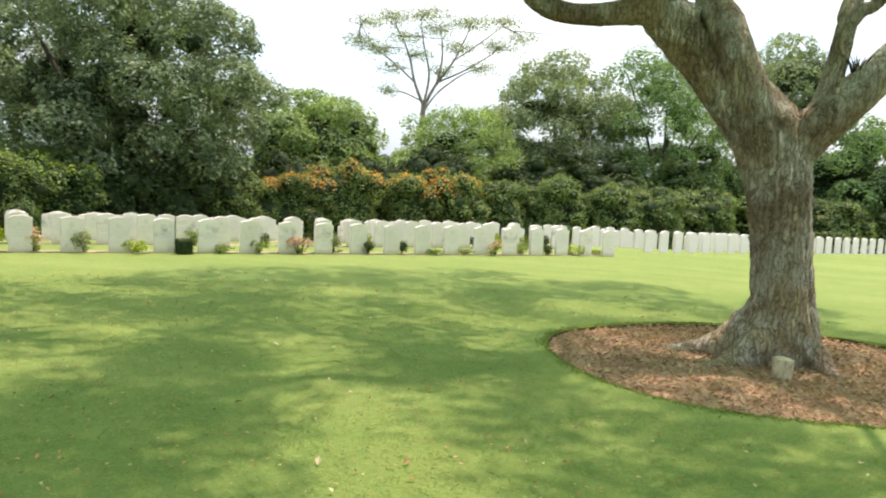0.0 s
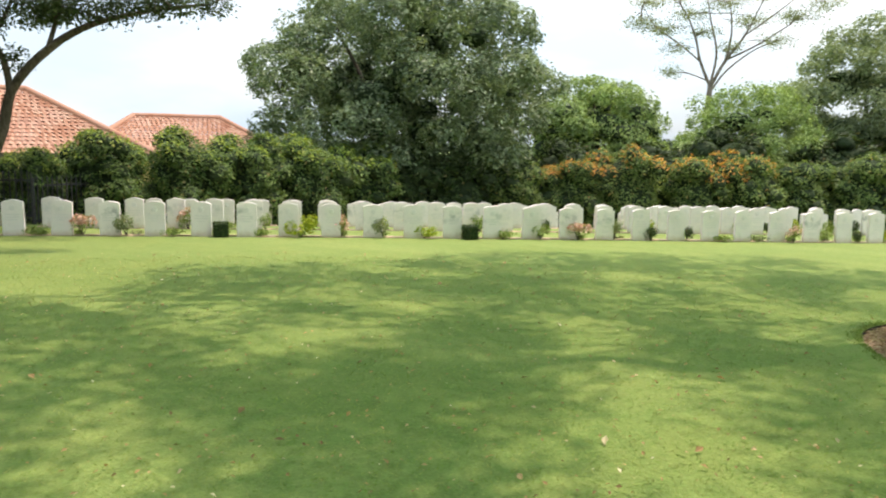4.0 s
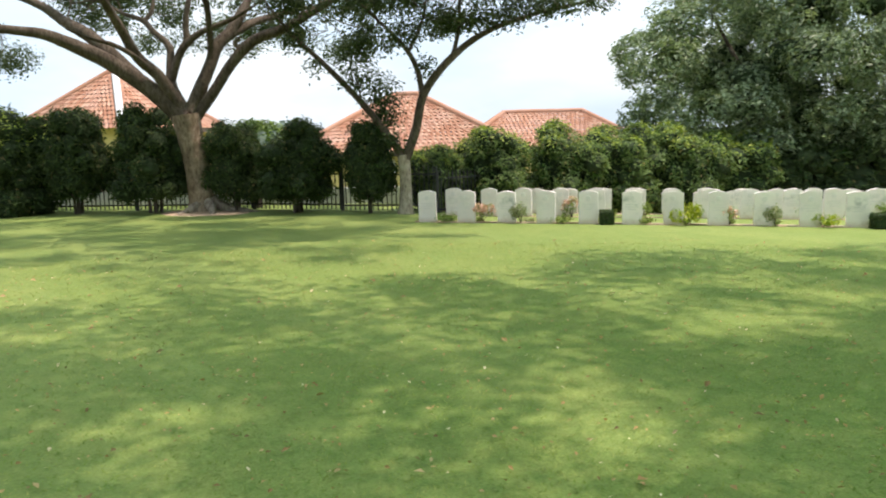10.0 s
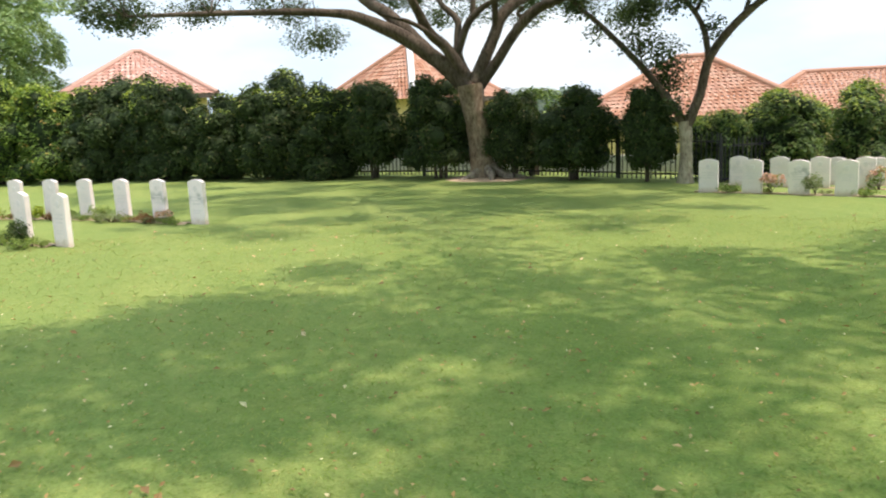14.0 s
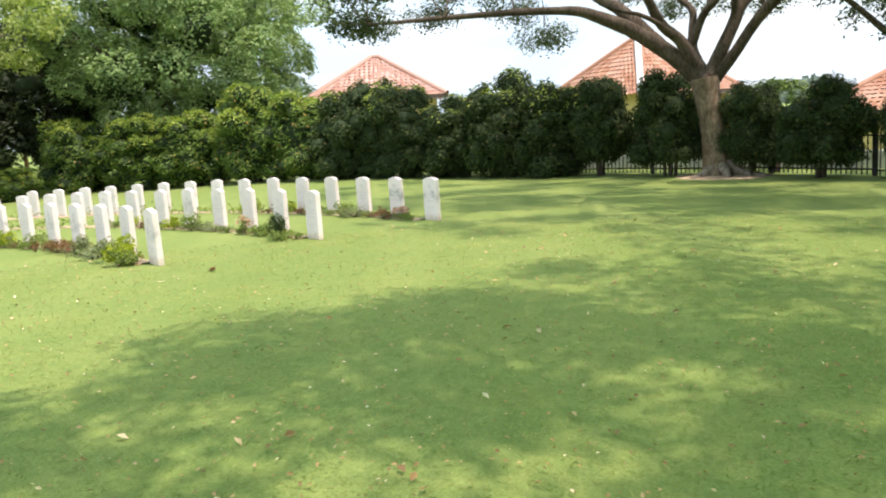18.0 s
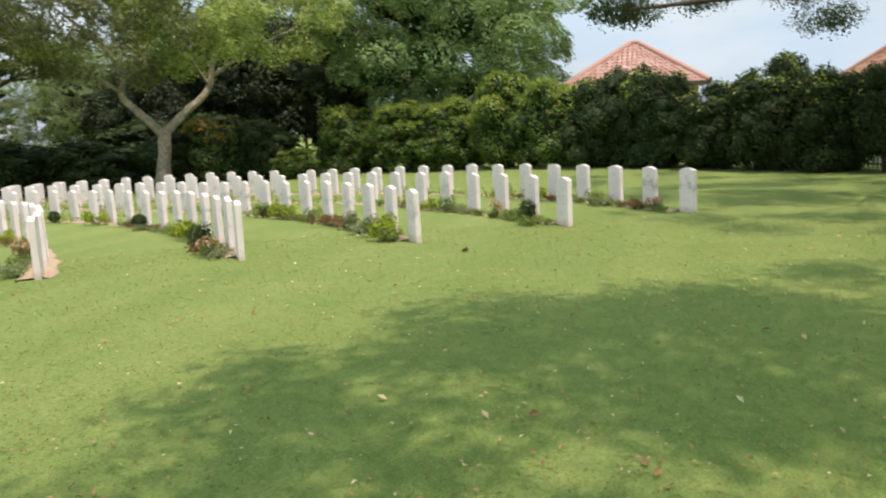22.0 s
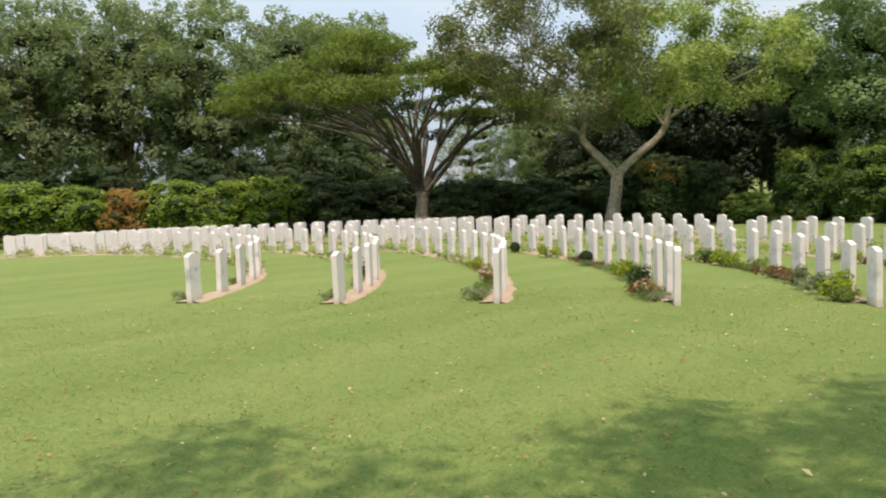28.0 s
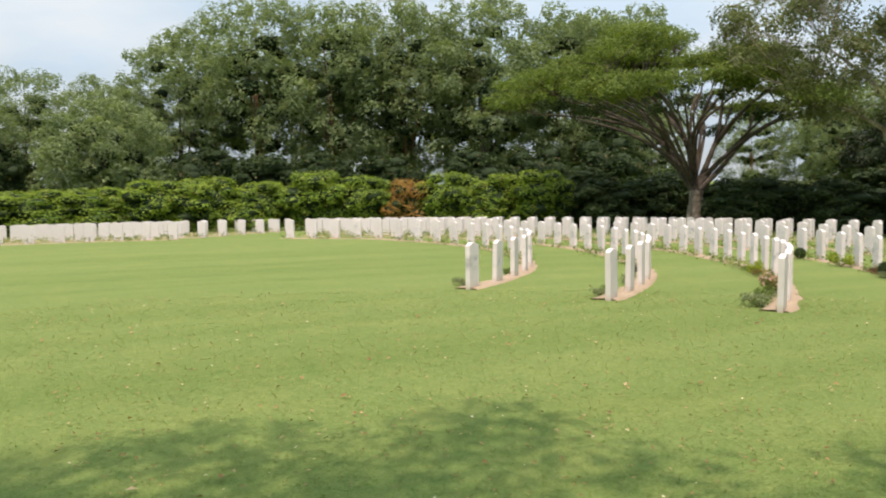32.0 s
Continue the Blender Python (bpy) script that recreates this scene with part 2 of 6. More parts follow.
def stone_material():
    """White stone, a little different on each slab, with weather marks and reddish soil splashed up its foot."""
    m, n, l, b = principled("pale_headstone", 0.75, 0.25)
    info, sep = n.new("ShaderNodeObjectInfo"), n.new("ShaderNodeSeparateXYZ")
    shift = n.new("ShaderNodeVectorMath")
    shift.operation = "MULTIPLY_ADD"
    shift.inputs[1].default_value = (37, 53, 71)
    v = place(n)
    l.new(info.outputs["Random"], shift.inputs[0])
    l.new(v, shift.inputs[2])
    p = shift.outputs["Vector"]
    l.new(v, sep.inputs["Vector"])
    cloud, mark, grain = noise_node(n, l, 3.0, 5, p), noise_node(n, l, 9.0, 6, p, 0.7), noise_node(n, l, 120, 3, p)
    col = mix_node(n, l, cloud.outputs["Fac"], (0.77, 0.69, 0.67), (0.90, 0.81, 0.785))
    col = mix_node(n, l, ramp_node(n, l, mark.outputs["Fac"], [(0.55, (0, 0, 0)), (0.75, (0.55, 0.55, 0.55))]).outputs["Color"], col, (0.52, 0.51, 0.47))
    tone = ramp_node(n, l, info.outputs["Random"], [(0, (0.90, 0.90, 0.89)), (1, (1.0, 1.0, 1.0))])
    col = mix_node(n, l, 1.0, col, tone.outputs["Color"], "MULTIPLY")
    # grey weathering over the carved lines, heavier on some slabs than on others
    band = ramp_node(n, l, sep.outputs["Z"], [(0.30, (0, 0, 0)), (0.42, (1, 1, 1)), (0.52, (1, 1, 1)), (0.62, (0, 0, 0))])
    worn = ramp_node(n, l, noise_node(n, l, 6.0, 4, p).outputs["Fac"], [(0.46, (0, 0, 0)), (0.62, (1, 1, 1))])
    some = ramp_node(n, l, info.outputs["Random"], [(0.55, (0.12, 0.12, 0.12)), (0.9, (0.75, 0.75, 0.75))])
    smudge = mix_node(n, l, 1.0, mix_node(n, l, 1.0, band.outputs["Color"], worn.outputs["Color"], "MULTIPLY"), some.outputs["Color"], "MULTIPLY")
    col = mix_node(n, l, smudge, col, (0.36, 0.355, 0.34))
    splash = n.new("ShaderNodeMath")
    splash.operation = "MULTIPLY_ADD"
    splash.inputs[1].default_value = 0.22
    l.new(mark.outputs["Fac"], splash.inputs[0])
    neg = n.new("ShaderNodeMath")
    neg.operation, neg.inputs[0].default_value = "SUBTRACT", 0.03
    l.new(sep.outputs["Z"], neg.inputs[1])
    l.new(neg.outputs["Value"], splash.inputs[2])
    foot = ramp_node(n, l, splash.outputs["Value"], [(0.0, (0, 0, 0)), (0.12, (0.65, 0.65, 0.65))])
    col = mix_node(n, l, foot.outputs["Color"], col, (0.55, 0.42, 0.32))
    l.new(col, b.inputs["Base Color"])
    bump_node(n, l, b, grain.outputs["Fac"], 0.12, 0.003)
    return m


MAT_LAWN = lawn_material()
MAT_BLADE = leaf_material("grass_blades", [(0, (0.126, 0.196, 0.046)), (0.5, (0.197, 0.257, 0.071)), (1, (0.315, 0.333, 0.131))], 0.7, 0.35, 0.1)
MAT_STONE = stone_material()
MAT_STONE_FAR = plain("pale_distant_headstone", (0.76, 0.69, 0.67), (0.88, 0.80, 0.78), 1.2, 0.75, 0.25, 0.12, 0.003, 30)
MAT_INSCR = plain("weathered_carving", (0.715, 0.655, 0.635), (0.82, 0.755, 0.735), 9.0, 0.85, 0.2, 0.15, 0.003, 160)
MAT_SOIL = plain("bare_soil", (0.40, 0.295, 0.195), (0.53, 0.41, 0.285), 2.5, 0.95, 0.1, 0.8, 0.03, 26)
# brown soil made near-black: the shadow on the cut face is in the colour
MAT_SHADED_SOIL = plain("shaded_cut_soil", (0.035, 0.026, 0.018), (0.07, 0.05, 0.035), 9.0, 0.95, 0.1, 0.6, 0.02, 40)
MAT_MULCH = plain("bark_mulch", (0.24, 0.135, 0.086), (0.60, 0.395, 0.265), 3.0, 0.95, 0.1, 0.9, 0.05, 26)
MAT_BARK_NEAR = plated_bark("furrowed_grey_bark", (0.60, 0.465, 0.315), (0.74, 0.68, 0.60), (0.34, 0.25, 0.17))
MAT_STUB = bark_material("pale_cut_wood", (0.58, 0.49, 0.36), (0.70, 0.62, 0.48), (0.46, 0.37, 0.26), 9, 0.02)
MAT_BARK = bark_material("pale_grey_bark", (0.21, 0.178, 0.138), (0.33, 0.29, 0.23), (0.17, 0.15, 0.105), 6, 0.03)
MAT_BARK_BUFF = bark_material("buff_bark", (0.33, 0.285, 0.215), (0.47, 0.415, 0.32), (0.24, 0.22, 0.15), 6, 0.03)
MAT_BARK_RAIN = bark_material("tan_brown_bark", (0.225, 0.170, 0.115), (0.350, 0.280, 0.200), (0.165, 0.135, 0.088), 7, 0.05)
# limb bark darker than the trunks: the crown's shade is put into its colour
MAT_LIMB_SHADE = bark_material("limb_bark_with_shade", (0.085, 0.068, 0.050), (0.150, 0.122, 0.092), (0.085, 0.072, 0.050), 7, 0.05)
MAT_BARK_DARK = bark_material("dark_bark", (0.085, 0.07, 0.055), (0.15, 0.125, 0.10), (0.11, 0.10, 0.06), 6, 0.03)
MAT_BARK_ORANGE = bark_material("orange_brown_bark", (0.16, 0.10, 0.06), (0.30, 0.17, 0.08), (0.12, 0.09, 0.06), 5, 0.03)
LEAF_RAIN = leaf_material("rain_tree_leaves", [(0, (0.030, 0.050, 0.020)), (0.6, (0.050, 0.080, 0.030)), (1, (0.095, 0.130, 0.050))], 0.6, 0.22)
# over-green, so light through the unseen crown tints the shade on the lawn
LEAF_CANOPY = leaf_material("shade_tinting_leaves", [(0, (0.08, 0.37, 0.05)), (0.6, (0.12, 0.47, 0.065)), (1, (0.16, 0.545, 0.085))], 0.6, 0.82)
LEAF_UMBRELLA = leaf_material("umbrella_tree_leaves", [(0, (0.105, 0.150, 0.032)), (0.6, (0.170, 0.228, 0.050)), (1, (0.240, 0.302, 0.072))], 0.6, 0.42)
LEAF_MANGO = leaf_material("broad_dark_leaves", [(0, (0.090, 0.132, 0.072)), (0.6, (0.161, 0.221, 0.132)), (1, (0.282, 0.349, 0.235))], 0.45, 0.36, 0.40)
LEAF_GLOSSY = leaf_material("glossy_dark_leaves", [(0, (0.140, 0.215, 0.090)), (0.6, (0.248, 0.360, 0.154)), (1, (0.360, 0.460, 0.225))], 0.55, 0.25, 0.24)
LEAF_FRESH = leaf_material("fresh_green_leaves", [(0, (0.147, 0.224, 0.082)), (0.6, (0.259, 0.364, 0.137)), (1, (0.420, 0.518, 0.238))], 0.55, 0.34)
LEAF_OLIVE = leaf_material("olive_sparse_leaves", [(0, (0.130, 0.152, 0.074)), (0.55, (0.185, 0.212, 0.106)), (0.95, (0.250, 0.275, 0.150)), (1, (0.36, 0.27, 0.16))], 0.6, 0.40, 0.2)
# pale grey-green: the haze over the distant wood is put into this colour
LEAF_WOOD = leaf_material("woodland_leaves_with_haze", [(0, (0.172, 0.224, 0.118)), (0.6, (0.248, 0.310, 0.160)), (1, (0.330, 0.388, 0.212))], 0.6, 0.40, 0.2)
LEAF_DEEP = leaf_material("deep_green_leaves", [(0, (0.112, 0.185, 0.082)), (0.6, (0.189, 0.297, 0.133)), (1, (0.301, 0.413, 0.219))], 0.6, 0.40, 0.2)
LEAF_BLUE = leaf_material("blue_green_leaves", [(0, (0.150, 0.196, 0.125)), (0.6, (0.232, 0.288, 0.185)), (1, (0.327, 0.378, 0.254))], 0.6, 0.45, 0.2)
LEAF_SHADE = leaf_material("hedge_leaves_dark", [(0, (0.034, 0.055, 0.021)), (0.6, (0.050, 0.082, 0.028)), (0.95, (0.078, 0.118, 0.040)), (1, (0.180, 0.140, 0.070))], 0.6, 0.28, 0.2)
# lit copy of the olive leaves: sunlight is put into this paler colour
LEAF_SUNNY = leaf_material("sun_toned_crown_leaves", [(0, (0.205, 0.275, 0.085)), (0.6, (0.355, 0.435, 0.150)), (1, (0.510, 0.570, 0.265))], 0.55, 0.46, 0.3)
# near-black: on the dark trees, deep shade is put into the leaf colour
LEAF_NIGHT = leaf_material("shade_toned_leaves", [(0, (0.020, 0.032, 0.015)), (0.6, (0.038, 0.058, 0.026)), (1, (0.080, 0.110, 0.050))], 0.5, 0.22, 0.3)
# paler leaves for hedge tops: the sun on top is put into their colour
SUN_TOPS = leaf_material("sun_toned_hedge_tops", [(0, (0.185, 0.270, 0.040)), (0.6, (0.290, 0.380, 0.062)), (1, (0.420, 0.470, 0.110))], 0.5, 0.34, 0.3)
# lighter copy of the dark hedge leaves: sunlight is put into the colour
LEAF_SUNHEDGE = leaf_material("hedge_leaves_with_sun", [(0, (0.080, 0.130, 0.044)), (0.6, (0.132, 0.202, 0.066)), (0.95, (0.205, 0.285, 0.098)), (1, (0.30, 0.22, 0.10))], 0.55, 0.32, 0.28)
LEAF_HEDGE = leaf_material("hedge_leaves_bright", [(0, (0.060, 0.110, 0.019)), (0.55, (0.114, 0.194, 0.034)), (0.96, (0.210, 0.312, 0.062)), (1, (0.504, 0.312, 0.096))], 0.5, 0.28, 0.3)
LEAF_LIME = leaf_material("hedge_leaves_lime", [(0, (0.130, 0.215, 0.026)), (0.55, (0.235, 0.350, 0.044)), (0.97, (0.390, 0.490, 0.075)), (1, (0.520, 0.360, 0.100))], 0.55, 0.32, 0.28)
LEAF_TIPS = leaf_material("hedge_leaves_mixed", [(0, (0.090, 0.145, 0.045)), (0.55, (0.165, 0.240, 0.080)), (0.975, (0.280, 0.345, 0.125)), (1, (0.52, 0.33, 0.144))], 0.55, 0.36, 0.28)
YOUNG = leaf_material("orange_young_leaves", [(0, (0.58, 0.24, 0.06)), (0.5, (0.70, 0.33, 0.10)), (1, (0.66, 0.48, 0.12))])
LEAF_COPPER = leaf_material("copper_hedge_leaves", [(0, (0.203, 0.216, 0.048)), (0.5, (0.435, 0.230, 0.072)), (1, (0.667, 0.351, 0.108))], 0.55, 0.36, 0.28)
LEAF_PLANT = leaf_material("border_plant_leaves", [(0, (0.119, 0.180, 0.051)), (0.6, (0.221, 0.300, 0.085)), (1, (0.374, 0.420, 0.153))])
LEAF_YELLOW = leaf_material("yellow_green_leaves", [(0, (0.184, 0.253, 0.024)), (0.6, (0.345, 0.414, 0.036)), (1, (0.517, 0.540, 0.072))])
LEAF_GREY = leaf_material("silver_green_leaves", [(0, (0.172, 0.213, 0.115)), (0.6, (0.265, 0.302, 0.184)), (1, (0.380, 0.403, 0.276))])
LEAF_RUST = leaf_material("rust_red_leaves", [(0, (0.13, 0.09, 0.04)), (0.5, (0.22, 0.11, 0.06)), (1, (0.32, 0.16, 0.10))])
PETAL = leaf_material("pink_petals", [(0, (0.52, 0.27, 0.22)), (0.5, (0.64, 0.40, 0.35)), (1, (0.78, 0.60, 0.55))], 0.6, 0.3, 0.2)
MULCH_CHIP = leaf_material("bark_chips", [(0, (0.27, 0.165, 0.110)), (0.5, (0.38, 0.245, 0.165)), (0.9, (0.50, 0.345, 0.240)), (1, (0.60, 0.48, 0.37))], 0.9, 0.1, 0.1)
LITTER = leaf_material("fallen_dry_leaves", [(0, (0.201, 0.130, 0.076)), (0.25, (0.319, 0.195, 0.106)), (0.6, (0.425, 0.260, 0.136)), (0.85, (0.531, 0.366, 0.224)), (1, (0.732, 0.649, 0.507))], 0.8, 0.2, 0.1)
MAT_FENCE = plain("black_painted_iron", (0.02, 0.02, 0.02), (0.04, 0.04, 0.04), 8, 0.5, 0.4, 0.1, 0.002, 90)
MAT_PALE_WALL = plain("pale_render", (0.70, 0.69, 0.66), (0.80, 0.79, 0.76), 1.5, 0.9, 0.15, 0.2, 0.005, 40)
MAT_BROWN_WALL = plain("brown_boundary_wall", (0.16, 0.11, 0.085), (0.24, 0.17, 0.13), 1.5, 0.9, 0.15, 0.3, 0.01, 30)
MAT_YELLOW = plain("cream_yellow_render", (0.62, 0.50, 0.22), (0.70, 0.58, 0.28), 1.2, 0.9, 0.15, 0.15, 0.005, 40)
MAT_WHITE = plain("white_paint", (0.76, 0.76, 0.75), (0.82, 0.82, 0.81), 2.0, 0.6, 0.3, 0.1, 0.003, 60)
MAT_GLASS = plain("dark_window_glass", (0.04, 0.045, 0.05), (0.06, 0.065, 0.07), 2.0, 0.1, 0.6, 0.02, 0.001, 20)


def tile_material(name, tones):
    m, n, l, b = principled(name, 0.85, 0.2)
    g = n.new("ShaderNodeNewGeometry")
    v = place(n)
    col = ramp_node(n, l, g.outputs["Random Per Island"], tones).outputs["Color"]
    dirt = noise_node(n, l, 0.9, 5, v)
    col = mix_node(n, l, ramp_node(n, l, dirt.outputs["Fac"], [(0.42, (0, 0, 0)), (0.75, (0.55, 0.55, 0.55))]).outputs["Color"], col, (0.42, 0.28, 0.22))
    l.new(col, b.inputs["Base Color"])
    return m


MAT_TILE = tile_material("terracotta_tiles", [(0, (0.25, 0.113, 0.066)), (0.5, (0.335, 0.168, 0.102)), (1, (0.43, 0.275, 0.19))])
MAT_TILE_PALE = tile_material("faded_pink_tiles", [(0, (0.34, 0.175, 0.13)), (0.5, (0.43, 0.25, 0.195)), (1, (0.54, 0.38, 0.32))])
# near-black: the shade in the gaps between leaves is put into this colour
MAT_CORE = plain("painted_inner_shade", (0.022, 0.036, 0.016), (0.045, 0.068, 0.028), 5.0, 0.8, 0.15, 1.0, 0.08, 14)
MAT_FAR_WOOD = plain("far_hill_trees", (0.10, 0.14, 0.11), (0.15, 0.19, 0.15), 0.05, 0.9, 0.1, 0.5, 0.5, 0.2)


# ---- mesh helpers ----
RNG = np.random.default_rng(7)


def mesh_from(name, verts, quads, mat, smooth=False):
    """A mesh from arrays of vertices and of faces with one and the same number of corners."""
    me = bpy.data.meshes.new(name)
    verts, quads = np.asarray(verts, np.float32), np.asarray(quads, np.int32)
    k = quads.shape[1]
    me.vertices.add(len(verts))
    me.vertices.foreach_set("co", verts.ravel())
    me.loops.add(quads.size)
    me.loops.foreach_set("vertex_index", quads.ravel())
    me.polygons.add(len(quads))
    me.polygons.foreach_set("loop_start", np.arange(0, quads.size, k, dtype=np.int32))
    me.polygons.foreach_set("loop_total", np.full(len(quads), k, np.int32))
    me.polygons.foreach_set("use_smooth", np.full(len(quads), smooth))
    me.update(calc_edges=True)
    me.validate()
    me.materials.append(mat)
    return me


def child(name, me, parent, label=""):
    ob = new(name, me)
    ob.parent = parent
    return tagged(ob, label) if label else ob


def put_copy(src, m):
    """A copy at m of a thing that may itself stand scaled."""
    k = src.scale
    return copy_thing(src, m @ Matrix.Diagonal((1 / k.x, 1 / k.y, 1 / k.z, 1)))


def part(name, bm, material, parent, label=""):
    me = bpy.data.meshes.new(name)
    bm.to_mesh(me)
    bm.free()
    me.materials.append(material)
    return child(name, me, parent, label)


def thing(name, at, label, category, group="", kind="", turn=0.0):
    ob = new(name)
    ob.empty_display_size = 0.2
    ob.matrix_basis = pose(*at, 0, 0, turn)
    return tagged(ob, label, category, group, kind)


def box(bm, size, at, turn=0.0, bevel=0.0):
    r = bmesh.ops.create_cube(bm, size=1.0, matrix=Matrix.LocRotScale(at, Euler((0, 0, turn)), size))
    if bevel:
        edges = list({e for v in r["verts"] for e in v.link_edges})
        bmesh.ops.bevel(bm, geom=edges, offset=bevel, segments=1, affect="EDGES")


def back_drop(x, y):
    """How far the lawn falls behind the front straight row and along the further plot."""
    p = np.clip(-0.568 * np.asarray(x, float) + 0.823 * np.asarray(y, float) - 16.95, 0, 11)
    side = np.clip((0.823 * np.asarray(x, float) + 0.568 * np.asarray(y, float) + 8.0) / 4.0, 0, 1)
    along = 0.02 * np.clip(0.737 * np.asarray(x, float) + 0.675 * np.asarray(y, float) - 15, 0, 30) * np.clip((np.asarray(x, float) - 1) / 4, 0, 1)
    return (0.020 * p + 0.0025 * p * p + 0.0005 * p ** 3) * side + along


def far_drop(x, y):
    """How the ground falls beyond the far side of the curved rows."""
    x, y = np.asarray(x, float), np.asarray(y, float)
    r = np.hypot(x, y)
    return 0.04 * np.clip(r - 31, 0, 25) * np.clip((-y - 0.35 * np.abs(x) - 2) / 8, 0, 1)


def plot_drop(x, y):
    """The gentle fall of the lawn under the curved rows."""
    x, y = np.asarray(x, float), np.asarray(y, float)
    return 0.015 * np.clip(np.hypot(x, y) - 12, 0, 18) * np.clip((-y - 1) / 9, 0, 1)


def ground_z(x, y):
    """The lawn: a low dome that levels out, and falls away beyond the boundary on the houses' side."""
    x, y = np.asarray(x, float), np.asarray(y, float)
    r = np.hypot(x, y)
    k = (1 + (r / 20) ** 6) ** (-1 / 6)
    a, b = x * k, y * k
    z = G0 + G1 * a + G2 * b + (G3 * a * a + G4 * a * b + G5 * b * b) / 20
    out = np.clip((-0.70 * x + 0.71 * y - 25.0) / 8.0, 0, 1) * np.clip((-x - 8) / 8, 0, 1)
    return z - 1.9 * out * out * (3 - 2 * out) - back_drop(x, y) - far_drop(x, y) - plot_drop(x, y)


G0, G1, G2, G3, G4, G5 = -0.1044, -0.0020, -0.0109, -0.0138, -0.0027, -0.0150


def gz(x, y):
    return float(ground_z(x, y))


def unit(v):
    return v / np.maximum(np.linalg.norm(v, axis=-1, keepdims=True), 1e-9)


def leaf_arrays(c, nrm, size, slim=0.42):
    """Folded four-cornered leaves at the centres c, facing nrm."""
    k = len(c)
    t = unit(np.cross(nrm, RNG.normal(size=(k, 3))))
    b = np.cross(nrm, t)
    s = size[:, None]
    v = np.stack([c - t * s * 0.5, c + b * s * slim * 0.5 + nrm * s * 0.10, c + t * s * 0.5 - nrm * s * 0.06, c - b * s * slim * 0.5 + nrm * s * 0.10], 1)
    return v.reshape(-1, 3)


def leaf_mesh(name, c, nrm, size, mat, slim=0.42):
    v = leaf_arrays(np.asarray(c), np.asarray(nrm), np.asarray(size), slim)
    return mesh_from(name, v, np.arange(len(v)).reshape(-1, 4), mat)


def lumps(p, size):
    """Smooth noise from -1 to 1 that leaves gaps of about that size between sprays of leaves."""
    q = np.asarray(p) * (2 * np.pi / size)
    a = np.sin(q[:, 0] + 1.3 * np.sin(q[:, 1] * 0.7)) * np.sin(q[:, 1] + 1.1 * np.sin(q[:, 2] * 0.8)) * np.sin(q[:, 2] * 1.2 + q[:, 0] * 0.4)
    b = np.sin(q[:, 0] * 2.3 + q[:, 2]) * np.sin(q[:, 1] * 2.1 + 2.0) * np.sin(q[:, 2] * 2.6 + 0.7)
    return 0.65 * a + 0.35 * b


def crown_leaves(lobes, count, leaf, per=12, spread=0.3, up=0.45, shell=0.3, cull=0.78, low=-0.75, gap=None):
    """Sprays of leaves over the outer skin of a set of lobes (x, y, z, rx, ry, rz); gap: size of the holes and how many."""
    L = np.asarray(lobes, float)
    area = (L[:, 3] * L[:, 4] + L[:, 3] * L[:, 5] + L[:, 4] * L[:, 5])
    want = max(count // per, 8)
    cs, ds = [], []
    for _ in range(6):
        i = RNG.choice(len(L), want * 2, p=area / area.sum())
        d = unit(RNG.normal(size=(want * 2, 3)))
        keep = d[:, 2] > low
        i, d = i[keep], d[keep]
        p = L[i, :3] + d * L[i, 3:] * (1 - shell * RNG.random((len(d), 1)) ** 1.6)
        q = np.full(len(p), 9.0)
        for k in range(len(L)):
            e = np.linalg.norm((p - L[k, :3]) / L[k, 3:], axis=1)
            q = np.minimum(q, np.where(i == k, 9.0, e))
        ok = q > cull
        if gap:
            ok &= lumps(p, gap[0]) > gap[1]
        cs.append(p[ok])
        ds.append(d[ok])
        if sum(map(len, cs)) >= want:
            break
    p, d = np.concatenate(cs)[:want], np.concatenate(ds)[:want]
    p, d = np.repeat(p, per, 0), np.repeat(d, per, 0)
    k = len(p)
    off = RNG.normal(size=(k, 3)) * spread
    off -= d * (off * d).sum(1, keepdims=True) * 0.6
    nrm = unit(d * 0.75 + np.array([0, 0, up]) + RNG.normal(size=(k, 3)) * 0.36)
    return p + off, nrm, leaf * RNG.uniform(0.65, 1.3, k)


def core_mesh(name, lobes, mat, scale=0.74):
    """Dense inner foliage: one lumpy closed shell per lobe, shade put into its colour."""
    vs, qs, base = [], [], 0
    nu, nv = 8, 6
    for x, y, z, rx, ry, rz in lobes:
        u, w = np.meshgrid(np.arange(nu) / nu * 2 * np.pi, np.linspace(0.06, 0.94, nv) * np.pi, indexing="ij")
        j = 1 + RNG.normal(size=u.shape) * 0.08
        v = np.stack([x + rx * scale * j * np.sin(w) * np.cos(u), y + ry * scale * j * np.sin(w) * np.sin(u), z + rz * scale * j * np.cos(w)], -1).reshape(-1, 3)
        a, b = np.meshgrid(np.arange(nu), np.arange(nv - 1), indexing="ij")
        n2 = (a + 1) % nu
        q = np.stack([a * nv + b, a * nv + b + 1, n2 * nv + b + 1, n2 * nv + b], -1).reshape(-1, 4)
        vs.append(v)
        qs.append(q + base)
        base += len(v)
    return mesh_from(name, np.concatenate(vs), np.concatenate(qs), mat, True)


